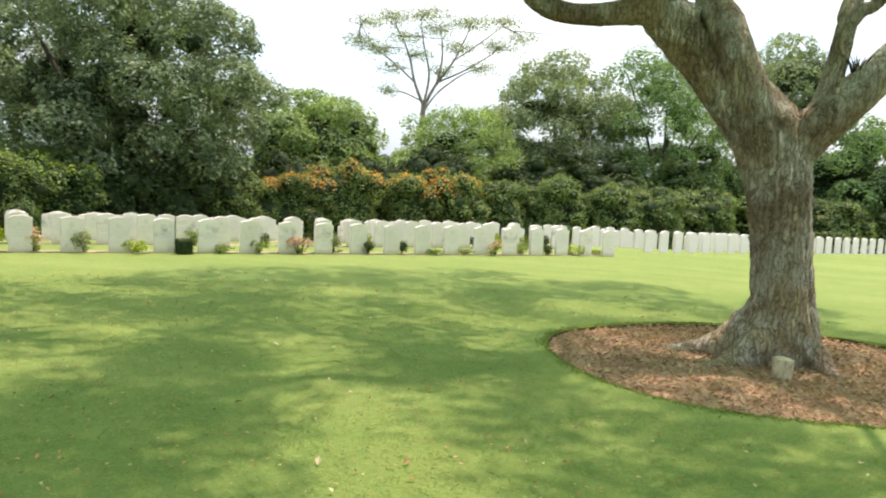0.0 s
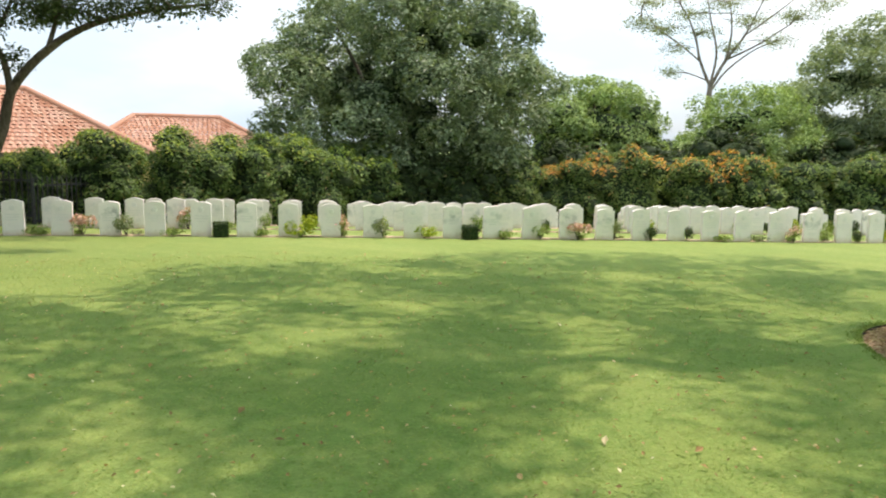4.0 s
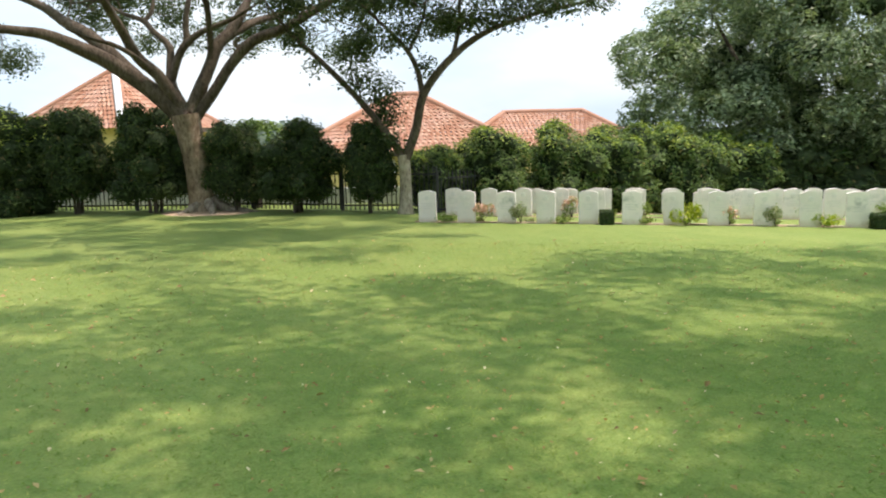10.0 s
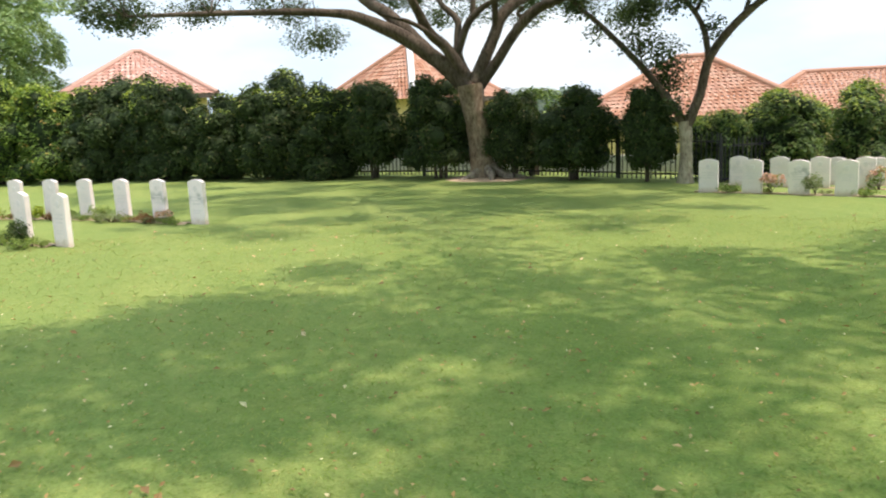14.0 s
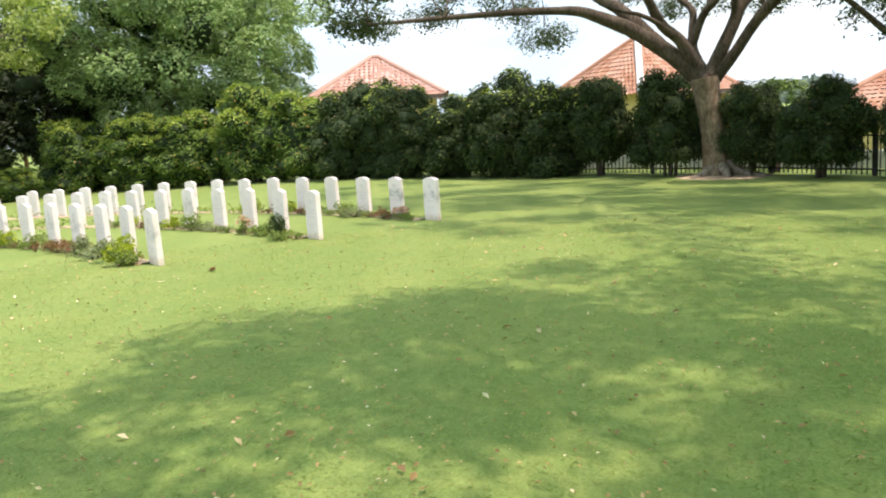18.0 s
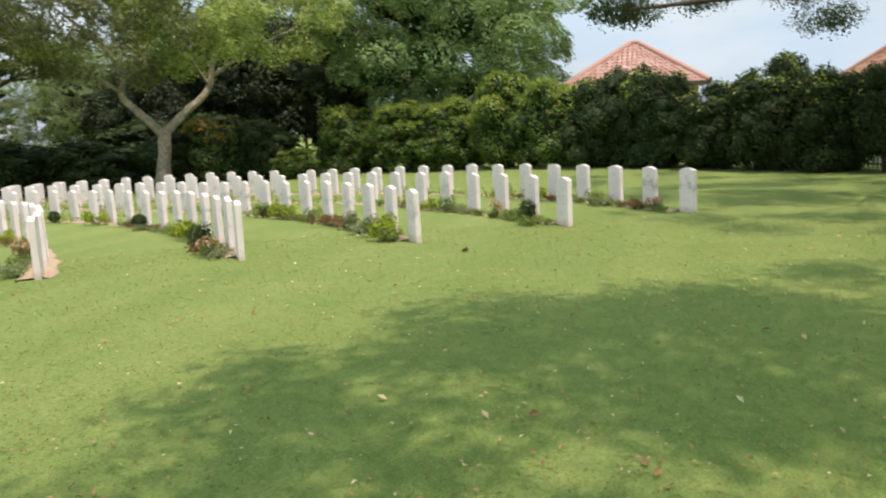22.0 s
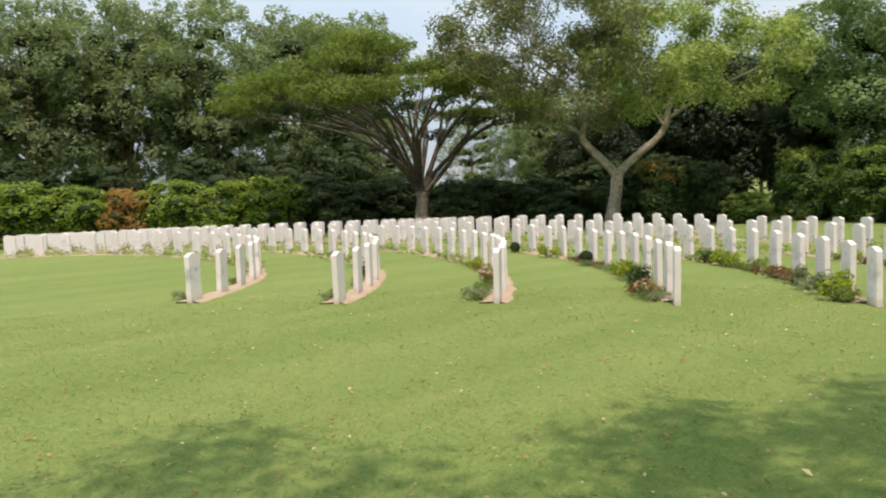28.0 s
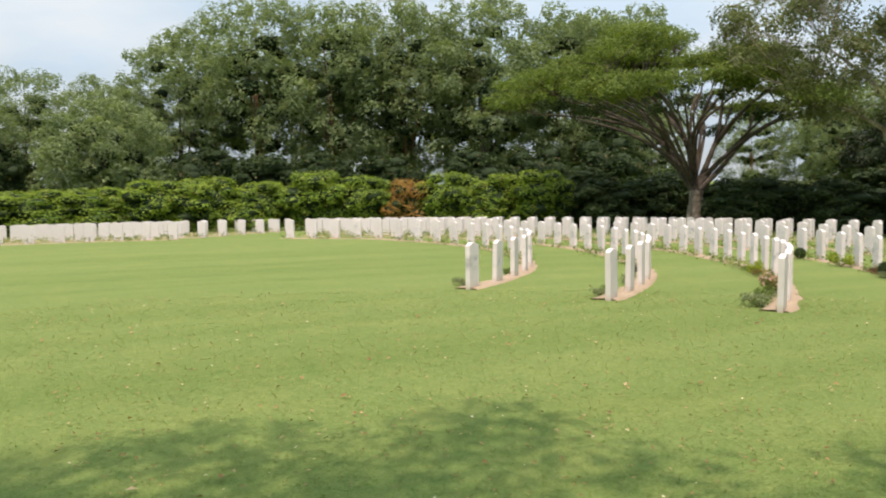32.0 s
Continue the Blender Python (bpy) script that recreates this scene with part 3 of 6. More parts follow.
def tube_arrays(points, radii, sides=9, rough=0.06, steps=4, flare=0.0, ridge=0.0):
    """A tapered, slightly uneven limb along a smooth line through the points."""
    P, R = np.asarray(points, float), np.asarray(radii, float)
    n = len(P)
    T = np.linspace(0, n - 1, (n - 1) * steps + 1)
    out, rad = [], []
    for t in T:
        i = min(int(t), n - 2)
        f = t - i
        p0, p1, p2, p3 = P[max(i - 1, 0)], P[i], P[i + 1], P[min(i + 2, n - 1)]
        out.append(0.5 * ((2 * p1) + (p2 - p0) * f + (2 * p0 - 5 * p1 + 4 * p2 - p3) * f * f + (3 * p1 - p0 - 3 * p2 + p3) * f ** 3))
        rad.append(R[i] * (1 - f) + R[i + 1] * f)
    C, rad = np.array(out), np.array(rad)
    d = unit(np.gradient(C, axis=0))
    ref = np.array([0.3, 0.9, 0.2])
    a = unit(np.cross(d, ref))
    b = np.cross(d, a)
    u = np.arange(sides) / sides * 2 * np.pi
    j = 1 + RNG.normal(size=(len(C), sides)) * rough
    if ridge:
        r1, r2 = RNG.normal(size=sides), RNG.normal(size=sides)
        w = np.linspace(0, 1, len(C))[:, None]
        j = j * (1 + ridge * (r1[None] * np.cos(w * 5) + r2[None] * np.sin(w * 5)))
    if flare:
        h = np.clip(1 - np.arange(len(C)) / (steps * 1.6), 0, 1) ** 2
        j = j * (1 + h[:, None] * flare * (0.75 + 0.5 * np.cos(u * 5 + 1.0)[None]))
    V = C[:, None] + (a[:, None] * np.cos(u)[None, :, None] + b[:, None] * np.sin(u)[None, :, None]) * (rad[:, None] * j)[..., None]
    V = V.reshape(-1, 3)
    m = len(C)
    r, s = np.meshgrid(np.arange(m - 1), np.arange(sides), indexing="ij")
    s2 = (s + 1) % sides
    Q = np.stack([r * sides + s, r * sides + s2, (r + 1) * sides + s2, (r + 1) * sides + s], -1).reshape(-1, 4)
    return V, Q


def tube_mesh(name, runs, mat, sides=9, rough=0.05, flare=0.0, steps=4, ridge=0.0):
    vs, qs, base = [], [], 0
    for pts, rad in runs:
        V, Q = tube_arrays(pts, rad, sides, rough, steps, flare, ridge)
        vs.append(V)
        qs.append(Q + base)
        base += len(V)
    return mesh_from(name, np.concatenate(vs), np.concatenate(qs), mat, True)


def facing(x, y):
    """Unit vectors across and along the line of sight from the lawn's middle to a place."""
    r = math.hypot(x, y)
    return np.array([y / r, -x / r, 0.0]), np.array([x / r, y / r, 0.0])


# ---- ground ----
def ring_axis(near, step, far):
    a = list(np.arange(-near, near + 1e-6, step))
    s, v = step, near
    while v < far:
        s *= 1.22
        v += s
        a = [-v] + a + [v]
    return np.array(a)


def build_ground():
    ax = ring_axis(40, 0.8, 1400)
    X, Y = np.meshgrid(ax, ax, indexing="ij")
    Z = ground_z(X, Y)
    n = len(ax)
    a, b = np.meshgrid(np.arange(n - 1), np.arange(n - 1), indexing="ij")
    Q = np.stack([a * n + b, (a + 1) * n + b, (a + 1) * n + b + 1, a * n + b + 1], -1).reshape(-1, 4)
    ob = new("ground", mesh_from("ground", np.stack([X, Y, Z], -1).reshape(-1, 3), Q, MAT_LAWN, True))
    tagged(ob, "close-mown green lawn rolling gently under the trees", "lawn", "", "structure")


build_ground()


def build_blades():
    k = 215000
    r = 13.6 * RNG.random(k) ** 0.85
    a = np.radians(np.where(r < 2.0 + RNG.random(k), RNG.uniform(-180, 180, k), RNG.uniform(-32, 192, k)))
    x, y = -np.sin(a) * r, np.cos(a) * r
    keep = np.hypot(x - 3.1, y - 9.0) > 2.35
    x, y, r = x[keep], y[keep], r[keep]
    k = len(x)
    h = RNG.uniform(0.006, 0.018, k)
    w = RNG.uniform(0.003, 0.006, k) * (0.7 + r / 8)
    t = RNG.uniform(0, 2 * np.pi, k)
    far = RNG.uniform(0.02, 0.055, k) * np.where(RNG.random(k) > 0.5, 1, -1)
    lean = np.stack([-np.sin(t) * far, np.cos(t) * far], -1) + RNG.normal(size=(k, 2)) * 0.008
    z = ground_z(x, y)
    p = np.stack([x, y, z - 0.004], -1)
    s = np.stack([np.cos(t) * w, np.sin(t) * w, 0 * t], -1)
    tip = p + np.stack([lean[:, 0], lean[:, 1], h], -1)
    V = np.stack([p - s, p + s, tip], 1).reshape(-1, 3)
    ob = new("grass", mesh_from("grass", V, np.arange(len(V)).reshape(-1, 3), MAT_BLADE))
    tagged(ob, "short mown grass blades covering the lawn", "grass", "", "stuff")


build_blades()


def build_litter():
    k = 8200
    a = np.radians(RNG.uniform(-30, 185, k))
    r = 2.6 + 11.5 * RNG.random(k) ** 0.9
    x, y = -np.sin(a) * r, np.cos(a) * r
    n = unit(np.stack([RNG.normal(size=k) * 0.35, RNG.normal(size=k) * 0.35, np.ones(k)], -1))
    c = np.stack([x, y, ground_z(x, y) + 0.027], -1)
    s = RNG.uniform(0.018, 0.042, k) * np.where(RNG.random(k) > 0.95, 1.9, 1.0)
    ob = new("fallen_leaves", leaf_mesh("fallen_leaves", c, n, s, LITTER, 0.6))
    tagged(ob, "dry brown and orange leaves scattered over the grass", "leaves", "", "stuff")


build_litter()
pod = new("seed_pod", leaf_mesh("seed_pod", np.array([-10.42, -2.6, gz(-10.42, -2.6) + 0.03]) + RNG.normal(size=(14, 3)) * [0.02, 0.02, 0.004], unit(RNG.normal(size=(14, 3)) * 0.5 + [0, 0, 1]), RNG.uniform(0.07, 0.10, 14), LEAF_RUST, 0.6))
tagged(pod, "small dark cluster of dead leaves lying on the lawn", "dead leaves")


# ---- headstones ----
def slab_bm(w, h, d, rise=0.048):
    bm = bmesh.new()
    top = [(w / 2 * q, h - rise * q * q) for q in np.linspace(1.0, -1.0, 9)]
    prof = [(-w / 2, -0.12), (w / 2, -0.12)] + top
    prof = [p for i, p in enumerate(prof) if i == 0 or math.dist(p, prof[i - 1]) > 1e-4]
    front = [bm.verts.new((x, -d / 2, z)) for x, z in prof]
    back = [bm.verts.new((x, d / 2, z)) for x, z in prof]
    bm.faces.new(front)
    bm.faces.new(back[::-1])
    for i in range(len(prof)):
        j = (i + 1) % len(prof)
        bm.faces.new((front[j], front[i], back[i], back[j]))
    bmesh.ops.recalc_face_normals(bm, faces=bm.faces)
    rim = [e for e in bm.edges if abs(e.verts[0].co.y - e.verts[1].co.y) < 1e-6 and max(e.verts[0].co.z, e.verts[1].co.z) > 0]
    bmesh.ops.bevel(bm, geom=rim, offset=0.007, segments=2, affect="EDGES")
    return bm


def carving_bm(w, h, d, seed):
    """Shallow lines of carving: unreadable, so plain bars, under a small badge."""
    bm = bmesh.new()
    rnd = random.Random(seed)
    for k in range(3):
        ww = w * rnd.uniform(0.42, 0.7)
        box(bm, (ww, 0.004, 0.022), (0, -d / 2 - 0.0012, h * (0.60 - 0.075 * k)))
    for k in range(rnd.choice([0, 2, 3])):
        box(bm, (w * rnd.uniform(0.3, 0.55), 0.004, 0.014), (0, -d / 2 - 0.0012, h * (0.30 - 0.05 * k)))
    return bm


def badge_bm(w, h, d, sides):
    bm = bmesh.new()
    bmesh.ops.create_cone(bm, cap_ends=True, segments=sides, radius1=0.055, radius2=0.048, depth=0.006,
                          matrix=Matrix.Translation((0, -d / 2 - 0.002, h * 0.78)) @ Euler((radians(90), 0, 0)).to_matrix().to_4x4())
    return bm


def stone_kinds(w, h, d, label):
    kinds = []
    for k, sides in enumerate((14, 6, 18)):
        me = bpy.data.meshes.new("headstone")
        bm = slab_bm(w, h * (1 + 0.012 * (k - 1)), d)
        bm.to_mesh(me)
        bm.free()
        me.materials.append(MAT_STONE)
        ob = new("headstone", me)
        tagged(ob, label, "headstone", "rows of headstones")
        part("badge", badge_bm(w, h, d, sides), MAT_INSCR, ob, "shallow carved badge")
        part("inscription", carving_bm(w, h, d, k), MAT_INSCR, ob, "shallow carved lines too worn to read")["kind"] = "stuff"
        kinds.append(ob)
    return kinds


def stand(kinds, x, y, turn, rnd, used):
    m = pose(x, y, gz(x, y), rnd.gauss(0, 0.6), rnd.gauss(0, 0.5), turn + rnd.gauss(0, 0.8))
    k = rnd.randrange(3)
    if not used[k]:
        used[k] = True
        kinds[k].matrix_basis = m
    else:
        copy_thing(kinds[k], m)


def far_slabs(name, places, w, h, d, label):
    """Headstones past the counted ones, joined."""
    bm = slab_bm(w, h, d)
    bmesh.ops.triangulate(bm, faces=bm.faces)
    bm.verts.ensure_lookup_table()
    V = np.array([v.co[:] for v in bm.verts])
    F = np.array([[v.index for v in f.verts] for f in bm.faces])
    bm.free()
    vs, fs = [], []
    for i, (x, y, turn) in enumerate(places):
        c, s = math.cos(radians(turn)), math.sin(radians(turn))
        vs.append(V @ np.array([[c, s, 0], [-s, c, 0], [0, 0, 1]]) + [x, y, gz(x, y)])
        fs.append(F + i * len(V))
    ob = new(name, mesh_from(name, np.concatenate(vs), np.concatenate(fs), MAT_STONE_FAR))
    tagged(ob, label, "headstones", "", "stuff")


# straight rows: one plot before the hedge, a second further along the same line
ROW_U, ROW_N = np.array([0.823, 0.568]), np.array([-0.568, 0.823])
ROW_TURN = math.degrees(math.atan2(ROW_U[1], ROW_U[0]))
PLOT_A, STEP_A, GAP_A = np.array([-13.95, 10.94]), 0.848, 2.29
PLOT_B, B_TURN, STEP_B = np.array([4.53, 26.37]), 42.5, 0.77
rnd = random.Random(3)
kinds_a = stone_kinds(0.40, 0.70, 0.085, "pale stone headstone with a curved top, standing in a straight row")
used = [False] * 3
A_STARTS = (0, 0, 2, 5, 10)
for r, first in enumerate(A_STARTS):
    for i in range(first, 25):
        p = PLOT_A + ROW_U * (i * STEP_A + 0.24 * max(math.sin(math.pi * i / 24), 0) ** 0.7 + rnd.gauss(0, 0.015)) + ROW_N * (r * GAP_A)
        stand(kinds_a, p[0], p[1], ROW_TURN, rnd, used)
far_b = []
for r in range(4):
    for i in range(34):
        u, n = np.array([math.cos(radians(B_TURN)), math.sin(radians(B_TURN))]), np.array([-math.sin(radians(B_TURN)), math.cos(radians(B_TURN))])
        p = PLOT_B + u * i * STEP_B + n * (r * GAP_A)
        far_b.append((p[0], p[1], B_TURN))

# curved rows: seven arcs about one centre, crossed by a path
ARC_C = np.array([2.328, -23.925])
ARC_R = [14.362, 16.980, 19.442, 21.990, 24.561, 27.248, 29.905]
ARC_START = [125.99, 124.60, 124.60, 124.04, 124.03, 124.52, 124.97]
ARC_STEP = [1.189, 1.118, 1.056, 1.035, 1.074, 1.098, 1.071]
# bearings between which a grass path crosses each row
ARC_STOP = [221.5, 224.5, 227.5, 230.0, 233.0, 235.5, 237.0]
ARC_AGAIN = [243.0, 241.6, 241.0, 240.5, 239.8, 239.5, 239.6]


def on_arc(row, k, off=0.0):
    """The place of stone k of a curved row, off metres outward, and its bearing from the centre; the outermost row has a wider space in it."""
    a = radians(ARC_START[row]) + (k * ARC_STEP[row] + (0.80 if row == 6 and k > 14.5 else 0.0)) / ARC_R[row]
    return ARC_C[0] + (ARC_R[row] + off) * math.cos(a), ARC_C[1] + (ARC_R[row] + off) * math.sin(a), math.degrees(a)


kinds_c = stone_kinds(0.38, 0.81, 0.085, "white stone headstone with a curved top, standing in a curved row")
used = [False] * 3
far_c = []
for row in range(7):
    for k in range(60):
        x, y, a = on_arc(row, k)
        if a > ARC_STOP[row]:
            break
        if math.hypot(x, y) < 33:
            stand(kinds_c, x, y, a - 90, rnd, used)
        else:
            far_c.append((x, y, a - 90))
for R, step, again in zip(ARC_R, ARC_STEP, ARC_AGAIN):
    for k in range(int(radians(322 - again) * R / step) + 1):
        q = radians(again) + k * step / R
        far_c.append((ARC_C[0] + R * math.cos(q), ARC_C[1] + R * math.sin(q), math.degrees(q) - 90))
far_slabs("distant_headstones", far_b, 0.40, 0.70, 0.085, "pale headstones in straight rows of a further plot")
far_slabs("distant_curved_headstones", far_c, 0.38, 0.81, 0.085, "white headstones in curved rows across the lawn")


def bed_mesh(name, line, half, back):
    """A strip of bare soil along a row, slightly heaped, with a wandering edge."""
    P = np.asarray(line, float)
    d = unit(np.gradient(P, axis=0))
    n = np.stack([-d[:, 1], d[:, 0]], -1)
    rowsv = []
    for f, hgt in ((-back, -0.03), (-back * 0.8, 0.012), (0, 0.03), (half * 0.8, 0.02), (half, -0.03)):
        j = RNG.normal(size=len(P)) * 0.03
        q = P + n * (f + j)[:, None]
        rowsv.append(np.column_stack([q, ground_z(q[:, 0], q[:, 1]) + hgt]))
    V = np.stack(rowsv, 1)
    m, k = V.shape[:2]
    a, b = np.meshgrid(np.arange(m - 1), np.arange(k - 1), indexing="ij")
    Q = np.stack([a * k + b, (a + 1) * k + b, (a + 1) * k + b + 1, a * k + b + 1], -1).reshape(-1, 4)
    return mesh_from(name, V.reshape(-1, 3), Q, MAT_SOIL, True)


for row, R in enumerate(ARC_R):
    spans = [(ARC_AGAIN[row] - math.degrees(0.2 / R), 322.0), (ARC_START[row] - math.degrees((0.15 if row < 3 else -0.2) / R), ARC_STOP[row] + math.degrees(0.2 / R))]
    for a0, a1 in spans:
        q = np.radians(np.arange(a0, a1, math.degrees(0.25 / R)))
        line = np.column_stack([ARC_C[0] + R * np.cos(q), ARC_C[1] + R * np.sin(q)])
        tagged(new("planting_bed", bed_mesh("planting_bed", line, 0.30 if row < 3 else 0.22, 0.19 if row < 3 else 0.04)), "narrow bed of bare reddish soil along a curved row of headstones", "flower bed", "planting beds", "structure")
for r, first in enumerate(A_STARTS):
    line = np.array([PLOT_A + ROW_U * s + ROW_N * (r * GAP_A) for s in np.arange(first * STEP_A - 0.3, 24 * STEP_A + 0.3, 0.3)])
    tagged(new("planting_bed", bed_mesh("planting_bed", line, 0.30, 0.06)), "narrow planted soil bed along a straight row of headstones", "flower bed", "planting beds", "structure")


# ---- border plants ----
def plant_kind(name, label, mat, count, r, h, leaf, petals=0, slim=0.45, category="plant"):
    ob = thing(name, (0, 0, -5), label, category, "plants along the graves")
    lobes = [(RNG.normal() * r * 0.4, RNG.normal() * r * 0.4, h * RNG.uniform(0.4, 0.68), r * 0.55, r * 0.55, h * 0.36) for _ in range(5)]
    child("foliage", leaf_mesh("foliage", *crown_leaves(lobes, count, leaf, 6, 0.03, 0.5, 0.5, 0.3, -0.9), mat, slim), ob)
    stems = [([(0, 0, -0.02), (x * 0.6, y * 0.6, z * 0.6), (x, y, z)], [0.008, 0.006, 0.003]) for x, y, z, *_ in lobes]
    child("stems", tube_mesh("stems", stems, MAT_BARK_DARK, 5, 0.02, 0, 2), ob)
    if petals:
        child("flowers", leaf_mesh("flowers", *crown_leaves(lobes, petals, leaf * 1.1, 5, 0.02, 0.5, 0.1, 0.7, -0.2), PETAL, 0.8), ob, "small pink flowers")["kind"] = "stuff"
    return ob


PLANTS = {
    "low": plant_kind("low_border_plant", "low spreading green border plant in the soil bed", LEAF_PLANT, 260, 0.20, 0.14, 0.05),
    "grey": plant_kind("silver_border_plant", "low silvery green border plant in the soil bed", LEAF_GREY, 300, 0.22, 0.13, 0.045),
    "bush": plant_kind("small_bush", "small rounded green bush beside a headstone", LEAF_PLANT, 420, 0.17, 0.34, 0.05),
    "dark": plant_kind("dark_bush", "small clipped dark green bush beside a headstone", LEAF_SHADE, 620, 0.16, 0.30, 0.04),
    "yellow": plant_kind("yellow_bush", "bright yellow-green bush beside a headstone", LEAF_YELLOW, 520, 0.22, 0.33, 0.06),
    "rust": plant_kind("rust_border_plant", "low rust-red border plant in the soil bed", LEAF_RUST, 260, 0.20, 0.13, 0.045),
    "rose": plant_kind("rose_bush", "thin rose bush with small pink flowers", LEAF_PLANT, 260, 0.18, 0.38, 0.045, 150, category="rose bush"),
    "silver": plant_kind("variegated_bush", "rounded variegated silver-green bush between headstones", LEAF_GREY, 520, 0.20, 0.40, 0.055),
    "pink": plant_kind("pink_rose_bush", "rounded rose bush covered with pale pink flowers", LEAF_PLANT, 160, 0.20, 0.36, 0.05, 330, category="rose bush"),
}
first_of = dict.fromkeys(PLANTS, True)


def set_plant(kind, x, y, scale=1.0):
    m = pose(x, y, gz(x, y) + 0.02, 0, 0, rnd.uniform(0, 360)) @ Matrix.Diagonal((scale, scale, scale * rnd.uniform(0.85, 1.15), 1))
    if first_of[kind]:
        first_of[kind] = False
        PLANTS[kind].matrix_basis = m
    else:
        put_copy(PLANTS[kind], m)


# one plant in each space of the front row, as they follow on one another
FRONT = ["low", "pink", "silver", "low", "", "low", "yellow", "rose", "silver", "yellow", "", "low", "bush", "pink", "silver", "dark", "dark", "low", "grey", "rose", "bush", "dark", "yellow", "low"]
for k, kind in enumerate(FRONT):
    p = PLOT_A + ROW_U * (0.40 + 0.853 * k) + ROW_N * rnd.uniform(-0.12, 0.05)
    if kind:
        set_plant(kind, p[0], p[1], rnd.uniform(0.9, 1.1))
    p = p + ROW_U * rnd.uniform(-0.16, 0.16) + ROW_N * 0.1
    set_plant(rnd.choice(["low", "grey", "low"]), p[0], p[1], rnd.uniform(0.55, 0.8))
for i in range(1, 24):
    if rnd.random() < 0.7:
        p = PLOT_A + ROW_U * (0.40 + 0.853 * i) + ROW_N * (GAP_A + rnd.uniform(-0.1, 0.1))
        set_plant(rnd.choice(["low", "bush", "rose", "yellow", "dark"]), p[0], p[1], rnd.uniform(0.9, 1.25))


def box_bush(x, y):
    """A small bush clipped to a cube."""
    ob = thing("clipped_box_bush", (x, y, gz(x, y)), "small dark green bush clipped to a neat cube between headstones", "bush", "clipped cubes", "", ROW_TURN + 8)
    k, h = 900, 0.145
    p = RNG.uniform(-1, 1, (k, 3)) * h
    ax = RNG.integers(0, 3, k)
    side = np.where(RNG.random(k) > 0.5, h, -h)
    p[np.arange(k), ax] = side
    n = np.zeros((k, 3))
    n[np.arange(k), ax] = np.sign(side)
    child("foliage", leaf_mesh("foliage", p + [0, 0, h + 0.01], unit(n + RNG.normal(size=(k, 3)) * 0.5), RNG.uniform(0.025, 0.045, k), LEAF_SHADE, 0.55), ob)
    bm = bmesh.new()
    box(bm, (0.27, 0.27, 0.27), (0, 0, h), 0, 0.02)
    part("inner_foliage", bm, MAT_CORE, ob)
    bm = bmesh.new()
    bmesh.ops.create_cone(bm, cap_ends=True, segments=8, radius1=0.02, radius2=0.018, depth=0.1, matrix=Matrix.Translation((0, 0, 0.02)))
    part("stem", bm, MAT_BARK_DARK, ob)


box_bush(-10.65, 13.07)
box_bush(-6.38, 15.9)
far_tufts = []
for row in range(7):
    for k in range(120):
        x, y, a = on_arc(row, 0.25 + 0.44 * k, -0.24 + rnd.uniform(-0.08, 0.06))
        if a > ARC_STOP[row]:
            break
        if math.hypot(x, y) > 18.5:
            far_tufts.append((x, y))
        elif row < 2 and rnd.random() < 0.6:
            continue
        else:
            set_plant(rnd.choice(["low", "grey", "low", "grey"] if k < 7 else ["low", "grey", "low", "grey", "low", "rust", "low", "bush", "grey", "yellow", "dark"]), x, y, rnd.uniform(0.6, 0.85) if k < 7 else rnd.uniform(0.65, 1.0))
# ground cover that fills the beds between those plants
for row in range(3, 7):
    for k in range(28):
        x, y, a = on_arc(row, 0.5 + 0.5 * k, -0.2)
        if math.hypot(x, y) < 19.5:
            set_plant(rnd.choice(["low", "grey", "low", "grey", "rust"]), x, y, rnd.uniform(0.6, 0.85))
# the larger plants that stand out at the near ends of the curved rows: row, place along it, how far in front, kind, size
for row, k, off, kind, s in ((4, 0.55, -0.30, "yellow", 1.08), (4, 0.95, -0.34, "silver", 0.95), (4, 0.35, -0.42, "low", 1.3), (4, 1.6, -0.34, "grey", 1.3), (4, 2.5, -0.3, "rust", 1.5), (4, 3.2, -0.3, "rust", 1.4), (4, 2.2, -0.3, "silver", 0.8),
                             (4, 5.6, -0.3, "yellow", 1.1), (4, 6.6, -0.3, "bush", 1.1), (5, 0.6, -0.28, "dark", 1.3), (5, 0.35, -0.4, "low", 1.2), (5, 1.3, -0.3, "low", 1.2), (5, 1.75, -0.28, "rose", 0.9), (5, 3.6, -0.28, "bush", 1.1),
                             (6, 0.6, -0.25, "pink", 0.65), (6, 1.1, -0.3, "rust", 1.3), (6, 2.3, -0.3, "bush", 1.0), (6, 2.0, -0.3, "grey", 1.2), (6, 5.5, -0.3, "yellow", 0.9), (6, 3.4, -0.3, "low", 1.2),
                             (3, 0.45, -0.36, "rose", 0.78), (3, 0.9, -0.42, "rust", 1.2), (3, 1.5, -0.40, "dark", 1.25), (3, 2.2, -0.36, "grey", 1.3), (3, 3.2, -0.3, "yellow", 1.1), (3, 4.2, -0.3, "low", 1.3), (3, 9.2, -0.3, "yellow", 1.0),
                             (2, 0.3, -0.36, "grey", 1.1), (2, 0.9, -0.36, "bush", 0.75), (2, 1.8, -0.34, "rose", 0.9), (2, 2.6, -0.3, "rust", 1.2), (1, 0.4, -0.34, "grey", 0.8), (0, 0.35, -0.36, "grey", 1.0), (0, 2.4, -0.3, "low", 0.9)):
    x, y, a = on_arc(row, k, off)
    set_plant(kind, x, y, s)
